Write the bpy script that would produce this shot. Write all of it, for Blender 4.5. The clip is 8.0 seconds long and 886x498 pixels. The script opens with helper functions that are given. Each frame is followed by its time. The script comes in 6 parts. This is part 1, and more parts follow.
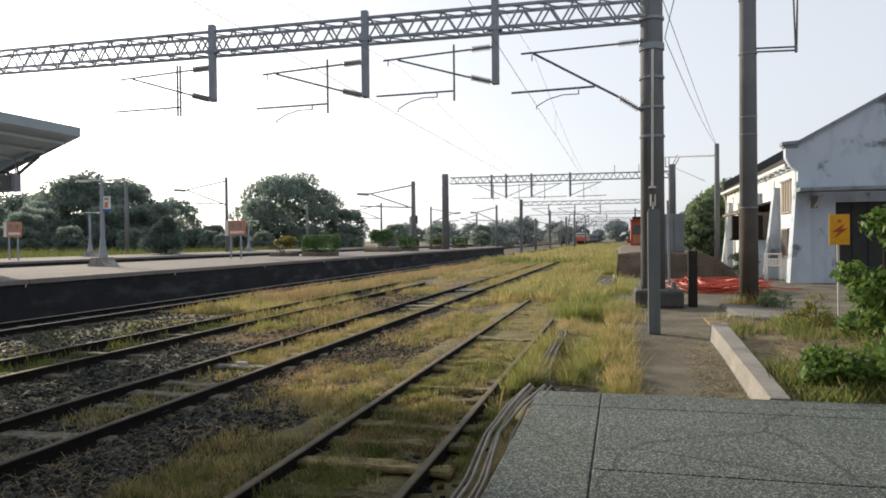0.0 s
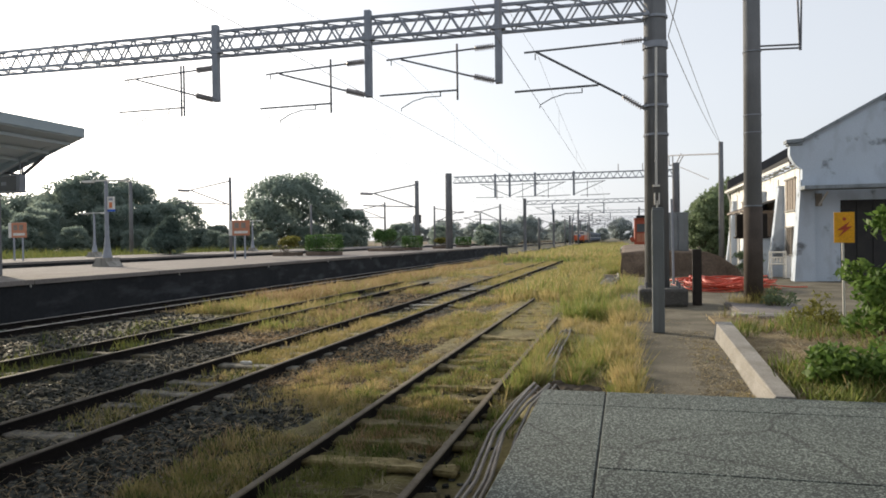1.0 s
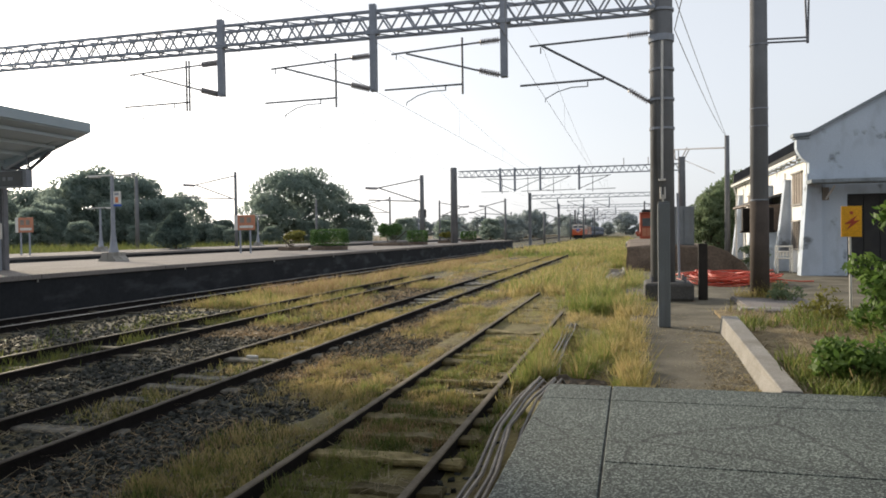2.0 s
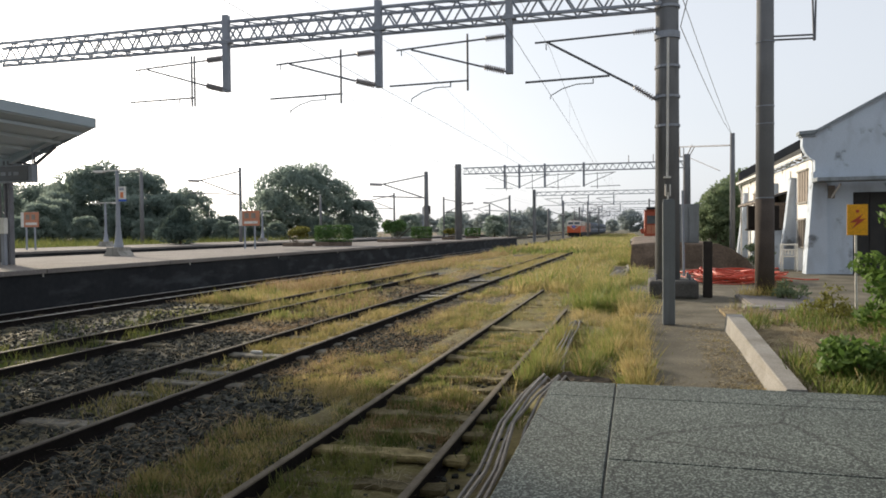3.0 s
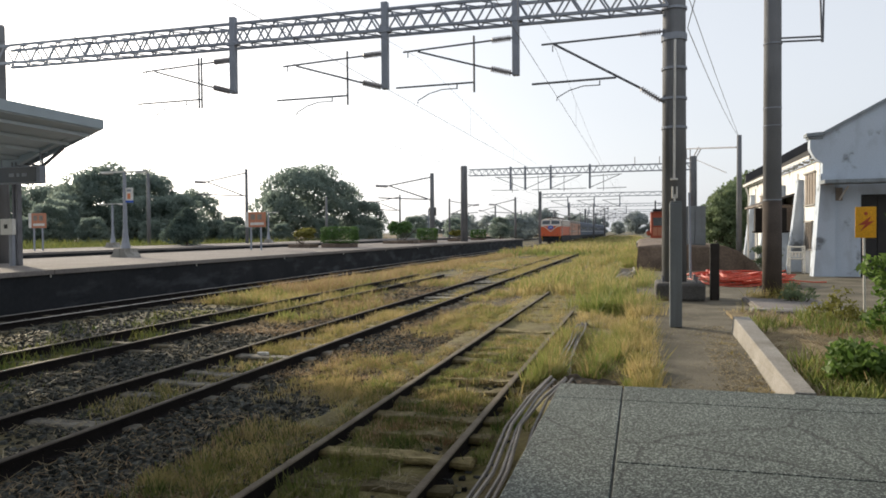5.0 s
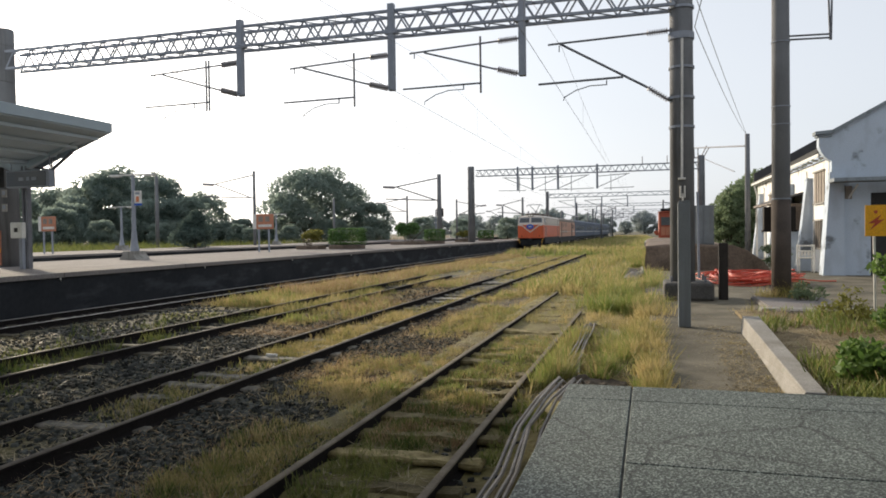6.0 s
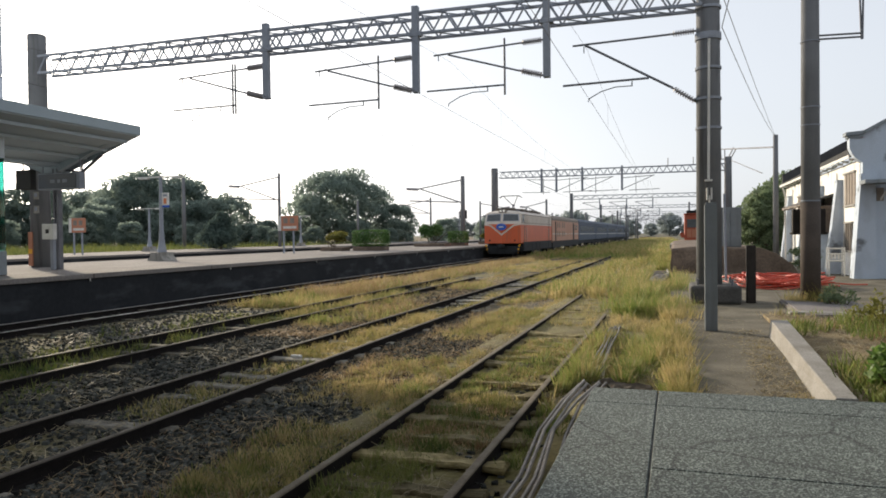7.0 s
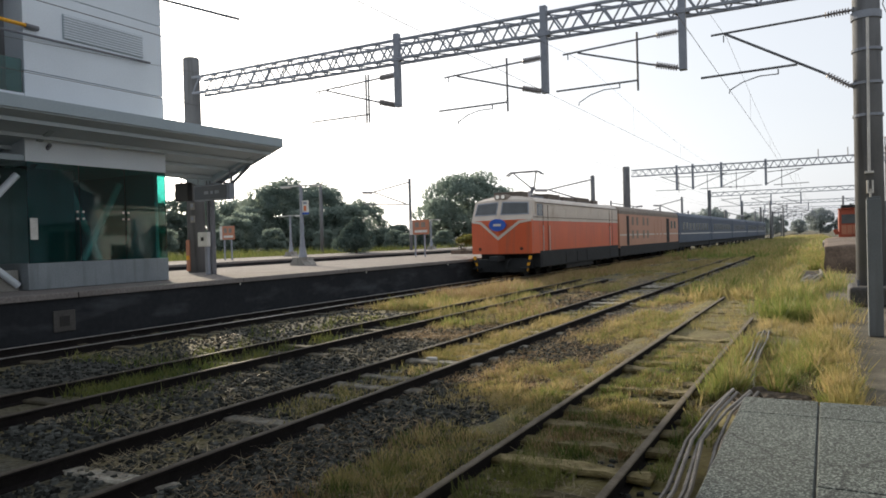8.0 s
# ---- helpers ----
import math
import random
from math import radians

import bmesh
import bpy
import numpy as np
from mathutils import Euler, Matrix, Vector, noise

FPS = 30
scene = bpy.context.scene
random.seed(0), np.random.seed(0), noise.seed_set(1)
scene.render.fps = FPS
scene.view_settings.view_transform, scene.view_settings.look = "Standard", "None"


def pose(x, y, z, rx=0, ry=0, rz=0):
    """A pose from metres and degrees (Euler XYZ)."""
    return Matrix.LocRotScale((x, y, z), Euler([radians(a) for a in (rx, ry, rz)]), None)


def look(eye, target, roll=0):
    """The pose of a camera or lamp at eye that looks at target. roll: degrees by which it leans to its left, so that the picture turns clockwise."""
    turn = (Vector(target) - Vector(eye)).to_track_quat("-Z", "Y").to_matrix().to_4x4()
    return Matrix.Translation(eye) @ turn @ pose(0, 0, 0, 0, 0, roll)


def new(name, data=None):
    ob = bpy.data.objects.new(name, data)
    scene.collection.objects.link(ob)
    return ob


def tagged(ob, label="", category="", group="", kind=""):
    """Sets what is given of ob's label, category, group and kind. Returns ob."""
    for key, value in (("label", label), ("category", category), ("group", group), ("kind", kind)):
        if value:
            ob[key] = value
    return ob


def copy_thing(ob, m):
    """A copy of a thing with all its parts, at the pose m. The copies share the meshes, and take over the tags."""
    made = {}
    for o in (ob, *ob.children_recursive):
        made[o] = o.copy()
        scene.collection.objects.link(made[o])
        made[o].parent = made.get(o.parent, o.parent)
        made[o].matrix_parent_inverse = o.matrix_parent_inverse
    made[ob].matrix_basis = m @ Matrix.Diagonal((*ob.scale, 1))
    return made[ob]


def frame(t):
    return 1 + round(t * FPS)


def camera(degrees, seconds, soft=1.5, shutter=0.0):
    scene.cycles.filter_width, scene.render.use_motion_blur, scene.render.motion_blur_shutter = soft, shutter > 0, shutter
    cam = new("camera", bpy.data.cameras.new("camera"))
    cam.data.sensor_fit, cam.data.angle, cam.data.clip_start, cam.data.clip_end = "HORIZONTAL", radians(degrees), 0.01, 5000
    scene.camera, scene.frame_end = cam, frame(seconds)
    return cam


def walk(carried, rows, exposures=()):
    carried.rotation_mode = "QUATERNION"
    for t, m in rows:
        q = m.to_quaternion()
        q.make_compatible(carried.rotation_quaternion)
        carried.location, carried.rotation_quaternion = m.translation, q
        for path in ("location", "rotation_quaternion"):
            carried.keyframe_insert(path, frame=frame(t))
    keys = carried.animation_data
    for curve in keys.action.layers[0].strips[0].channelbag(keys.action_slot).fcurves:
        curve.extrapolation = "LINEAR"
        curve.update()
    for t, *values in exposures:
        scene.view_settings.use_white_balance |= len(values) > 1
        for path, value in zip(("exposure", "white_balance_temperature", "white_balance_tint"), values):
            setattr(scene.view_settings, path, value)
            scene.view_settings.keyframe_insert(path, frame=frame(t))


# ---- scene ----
cam = camera(63.4, 8.0, soft=1.75)
walk(cam, [   # held by hand: it sways a little and drifts to the left as it turns
    (0.0, pose(0.024, 0, 1.751, 89.300, 0.582, 14.030)),
    (0.5, pose(0.022, 0, 1.750, 89.249, 0.502, 14.177)),
    (1.0, pose(0.020, 0, 1.750, 89.247, 0.760, 14.316)),
    (1.5, pose(0.016, 0, 1.748, 89.057, 0.876, 14.557)),
    (3.0, pose(0.007, 0, 1.748, 88.538, 0.544, 15.044)),
    (3.5, pose(0.001, 0, 1.750, 88.520, 0.310, 15.040)),
    (4.0, pose(-0.001, 0, 1.750, 88.610, 0.489, 15.155)),
    (4.5, pose(-0.006, 0, 1.750, 88.649, 0.476, 15.317)),
    (6.0, pose(-0.009, 0, 1.753, 88.744, 0.782, 16.076)),
    (6.5, pose(-0.012, 0, 1.758, 88.780, 1.013, 16.764)),
    (7.0, pose(-0.016, 0, 1.757, 88.913, 0.686, 17.944)),
    (7.5, pose(-0.028, 0, 1.756, 89.103, 1.070, 19.994)),
    (7.7, pose(-0.045, 0, 1.762, 89.163, 1.257, 22.778)),
    (7.8, pose(-0.058, 0, 1.766, 89.199, 1.372, 24.485)),
    (8.0, pose(-0.091, 0, 1.774, 89.277, 1.619, 28.159)),
])

# ---- light ----
SUN_AZ, SUN_EL = -53.0, 15.8   # degrees from the line's direction, and up
world = bpy.data.worlds.new("hazy_sky")
scene.world = world
world.use_nodes = True
wn = world.node_tree
sky = wn.nodes.new("ShaderNodeTexSky")
sky.sky_type = 'NISHITA'
sky.sun_disc = False
sky.sun_elevation = radians(SUN_EL)
sky.sun_rotation = radians(SUN_AZ)
sky.air_density, sky.dust_density, sky.ozone_density = 1.0, 2.5, 1.0
pale = wn.nodes.new("ShaderNodeHueSaturation")   # haze takes most of the colour out of the sky
pale.inputs["Saturation"].default_value = 0.35
wn.links.new(sky.outputs[0], pale.inputs["Color"])
haze = wn.nodes.new("ShaderNodeMix")   # even white veil of the humid air
haze.data_type, haze.blend_type = 'RGBA', 'ADD'
haze.inputs[0].default_value = 1.0
haze.inputs[7].default_value = (6.35, 6.78, 7.5, 1)
wn.links.new(pale.outputs[0], haze.inputs[6])
wn.links.new(haze.outputs[2], wn.nodes["Background"].inputs[0])
wn.nodes["Background"].inputs[1].default_value = 0.07
sun = new("sun", bpy.data.lights.new("sun", 'SUN'))
sun.data.energy, sun.data.angle, sun.data.color = 5.0, radians(2.0), (1.0, 0.86, 0.66)
sd = Vector((math.sin(radians(SUN_AZ)) * math.cos(radians(SUN_EL)), math.cos(radians(SUN_AZ)) * math.cos(radians(SUN_EL)), math.sin(radians(SUN_EL))))
sun.matrix_world = look(sd * 200, (0, 0, 0))
scene.view_settings.exposure = 0.18


# ---- materials ----
def mat(name, c1, c2=None, rough=0.7, metal=0.0, scale=6.0, bump=0.15, fine=60.0, spread=0.5, dirt=None, obj_rand=0.0, grain=0.55, peel=None, spec=0.4, smear=(3.0, 3.0, 0.25), dirt_from=0.52, island=0.0):
    """A worn surface: two tones by a wide noise, a fine grain, small relief and, if given, dirt in streaks."""
    m = bpy.data.materials.new(name)
    m.use_nodes = True
    nt = m.node_tree
    N, L = nt.nodes, nt.links
    b = N["Principled BSDF"]
    b.inputs["Roughness"].default_value, b.inputs["Metallic"].default_value = rough, metal
    b.inputs["Specular IOR Level"].default_value = spec
    co = N.new("ShaderNodeTexCoord")
    n1, n2 = N.new("ShaderNodeTexNoise"), N.new("ShaderNodeTexNoise")
    n1.inputs["Scale"].default_value, n1.inputs["Detail"].default_value = scale, 6
    n2.inputs["Scale"].default_value, n2.inputs["Detail"].default_value = fine, 4
    for n in (n1, n2):
        L.new(co.outputs["Object"], n.inputs["Vector"])
    r1 = N.new("ShaderNodeMapRange")
    r1.inputs[1].default_value, r1.inputs[2].default_value = 0.5 - spread / 2, 0.5 + spread / 2
    L.new(n1.outputs[0], r1.inputs[0])
    mx = N.new("ShaderNodeMix")
    mx.data_type = 'RGBA'
    c2 = c2 or tuple(x * 0.7 for x in c1)
    mx.inputs[6].default_value, mx.inputs[7].default_value = (*c1, 1), (*c2, 1)
    L.new(r1.outputs[0], mx.inputs[0])
    g = N.new("ShaderNodeMix")
    g.data_type, g.blend_type = 'RGBA', 'MULTIPLY'
    g.inputs[0].default_value = grain
    rg = N.new("ShaderNodeMapRange")
    rg.inputs[1].default_value, rg.inputs[2].default_value, rg.inputs[3].default_value, rg.inputs[4].default_value = 0.25, 0.7, 0.45, 1.25
    L.new(n2.outputs[0], rg.inputs[0])
    L.new(mx.outputs[2], g.inputs[6])
    L.new(rg.outputs[0], g.inputs[7])
    out = g.outputs[2]
    if dirt:
        mp = N.new("ShaderNodeMapping")
        mp.inputs["Scale"].default_value = smear
        n3 = N.new("ShaderNodeTexNoise")
        n3.inputs["Scale"].default_value, n3.inputs["Detail"].default_value = 1.6, 5
        L.new(co.outputs["Object"], mp.inputs[0])
        L.new(mp.outputs[0], n3.inputs["Vector"])
        r3 = N.new("ShaderNodeMapRange")
        r3.inputs[1].default_value, r3.inputs[2].default_value = dirt_from, dirt_from + 0.23
        L.new(n3.outputs[0], r3.inputs[0])
        d = N.new("ShaderNodeMix")
        d.data_type = 'RGBA'
        d.inputs[7].default_value = (*dirt, 1)
        L.new(r3.outputs[0], d.inputs[0])
        L.new(out, d.inputs[6])
        out = d.outputs[2]
    if peel:
        n4 = N.new("ShaderNodeTexNoise")
        n4.inputs["Scale"].default_value, n4.inputs["Detail"].default_value = 1.3, 8
        L.new(co.outputs["Object"], n4.inputs["Vector"])
        r4 = N.new("ShaderNodeMapRange")
        r4.inputs[1].default_value, r4.inputs[2].default_value = 0.585, 0.66
        L.new(n4.outputs[0], r4.inputs[0])
        e = N.new("ShaderNodeMix")
        e.data_type = 'RGBA'
        e.inputs[7].default_value = (*peel, 1)
        L.new(r4.outputs[0], e.inputs[0])
        L.new(out, e.inputs[6])
        out = e.outputs[2]
    if obj_rand or island:   # each object, or each loose stone, its own tone
        oi = N.new("ShaderNodeNewGeometry" if island else "ShaderNodeObjectInfo")
        rr = N.new("ShaderNodeMapRange")
        rr.inputs[3].default_value, rr.inputs[4].default_value = 1 - (island or obj_rand), 1 + (island or obj_rand)
        L.new(oi.outputs["Random Per Island" if island else "Random"], rr.inputs[0])
        o = N.new("ShaderNodeMix")
        o.data_type, o.blend_type = 'RGBA', 'MULTIPLY'
        o.inputs[0].default_value = 1
        L.new(out, o.inputs[6])
        L.new(rr.outputs[0], o.inputs[7])
        out = o.outputs[2]
    L.new(out, b.inputs["Base Color"])
    if bump:
        bp = N.new("ShaderNodeBump")
        bp.inputs["Strength"].default_value, bp.inputs["Distance"].default_value = bump, 0.02
        L.new(n2.outputs[0], bp.inputs["Height"])
        L.new(bp.outputs[0], b.inputs["Normal"])
    return m


def leaf_mat(name, c1, c2, rough=0.55, trans=0.4, wide=0.08, tuft=0.0, spec=0.2):
    """Leaves or blades: each one its own tone between two, large patches besides, and a little light through."""
    m = bpy.data.materials.new(name)
    m.use_nodes = True
    N, L = m.node_tree.nodes, m.node_tree.links
    b = N["Principled BSDF"]
    b.inputs["Roughness"].default_value = rough
    b.inputs["Specular IOR Level"].default_value = spec
    geo, co = N.new("ShaderNodeNewGeometry"), N.new("ShaderNodeTexCoord")
    no = N.new("ShaderNodeTexNoise")
    no.inputs["Scale"].default_value, no.inputs["Detail"].default_value = wide, 4
    L.new(co.outputs["Object"], no.inputs["Vector"])
    r0 = N.new("ShaderNodeMapRange")
    r0.inputs[1].default_value, r0.inputs[2].default_value = 0.35, 0.65
    L.new(no.outputs[0], r0.inputs[0])
    a = N.new("ShaderNodeMath")
    a.operation = 'MULTIPLY_ADD'
    a.inputs[1].default_value = 0.45
    s = N.new("ShaderNodeMath")
    s.operation = 'MULTIPLY'
    s.inputs[1].default_value = 0.6
    L.new(r0.outputs[0], s.inputs[0])
    if tuft:   # each clump its own tone as well
        tn = N.new("ShaderNodeTexNoise")
        tn.inputs["Scale"].default_value, tn.inputs["Detail"].default_value = tuft, 2
        L.new(co.outputs["Object"], tn.inputs["Vector"])
        tr = N.new("ShaderNodeMapRange")
        tr.inputs[1].default_value, tr.inputs[2].default_value, tr.inputs[3].default_value, tr.inputs[4].default_value = 0.38, 0.62, -0.35, 0.35
        L.new(tn.outputs[0], tr.inputs[0])
        ta = N.new("ShaderNodeMath")
        L.new(s.outputs[0], ta.inputs[0])
        L.new(tr.outputs[0], ta.inputs[1])
        s = ta
    L.new(geo.outputs["Random Per Island"], a.inputs[0])
    L.new(s.outputs[0], a.inputs[2])
    mx = N.new("ShaderNodeMix")
    mx.data_type = 'RGBA'
    mx.inputs[6].default_value, mx.inputs[7].default_value = (*c1, 1), (*c2, 1)
    L.new(a.outputs[0], mx.inputs[0])
    L.new(mx.outputs[2], b.inputs["Base Color"])
    t = N.new("ShaderNodeBsdfTranslucent")
    L.new(mx.outputs[2], t.inputs[0])
    sh = N.new("ShaderNodeMixShader")
    sh.inputs[0].default_value = trans
    L.new(b.outputs[0], sh.inputs[1])
    L.new(t.outputs[0], sh.inputs[2])
    L.new(sh.outputs[0], N["Material Output"].inputs[0])
    return m


def ground_mat():
    """Trackside ground: dark stones, brown soil and dry moss in patches."""
    m = bpy.data.materials.new("trackside_ground")
    m.use_nodes = True
    N, L = m.node_tree.nodes, m.node_tree.links
    b = N["Principled BSDF"]
    b.inputs["Roughness"].default_value = 0.95
    co = N.new("ShaderNodeTexCoord")
    vo = N.new("ShaderNodeTexVoronoi")
    vo.inputs["Scale"].default_value = 16
    big, mid = N.new("ShaderNodeTexNoise"), N.new("ShaderNodeTexNoise")
    big.inputs["Scale"].default_value, big.inputs["Detail"].default_value = 0.35, 6
    mid.inputs["Scale"].default_value, mid.inputs["Detail"].default_value = 9, 6
    for n in (vo, big, mid):
        L.new(co.outputs["Object"], n.inputs["Vector"])
    cr = N.new("ShaderNodeValToRGB")
    cr.color_ramp.elements[0].color, cr.color_ramp.elements[1].color = (0.026, 0.028, 0.026, 1), (0.085, 0.084, 0.074, 1)
    L.new(vo.outputs["Color"], cr.inputs[0])
    gr = N.new("ShaderNodeValToRGB")
    gr.color_ramp.elements[0].color, gr.color_ramp.elements[1].color = (0.075, 0.068, 0.025, 1), (0.20, 0.165, 0.065, 1)
    L.new(mid.outputs[0], gr.inputs[0])
    mr = N.new("ShaderNodeMapRange")
    mr.inputs[1].default_value, mr.inputs[2].default_value = 0.42, 0.62
    L.new(big.outputs[0], mr.inputs[0])
    mx = N.new("ShaderNodeMix")
    mx.data_type = 'RGBA'
    L.new(mr.outputs[0], mx.inputs[0])
    L.new(cr.outputs[0], mx.inputs[6])
    L.new(gr.outputs[0], mx.inputs[7])
    L.new(mx.outputs[2], b.inputs["Base Color"])
    bp = N.new("ShaderNodeBump")
    bp.inputs["Strength"].default_value, bp.inputs["Distance"].default_value = 0.8, 0.05
    L.new(vo.outputs["Distance"], bp.inputs["Height"])
    L.new(bp.outputs[0], b.inputs["Normal"])
    return m


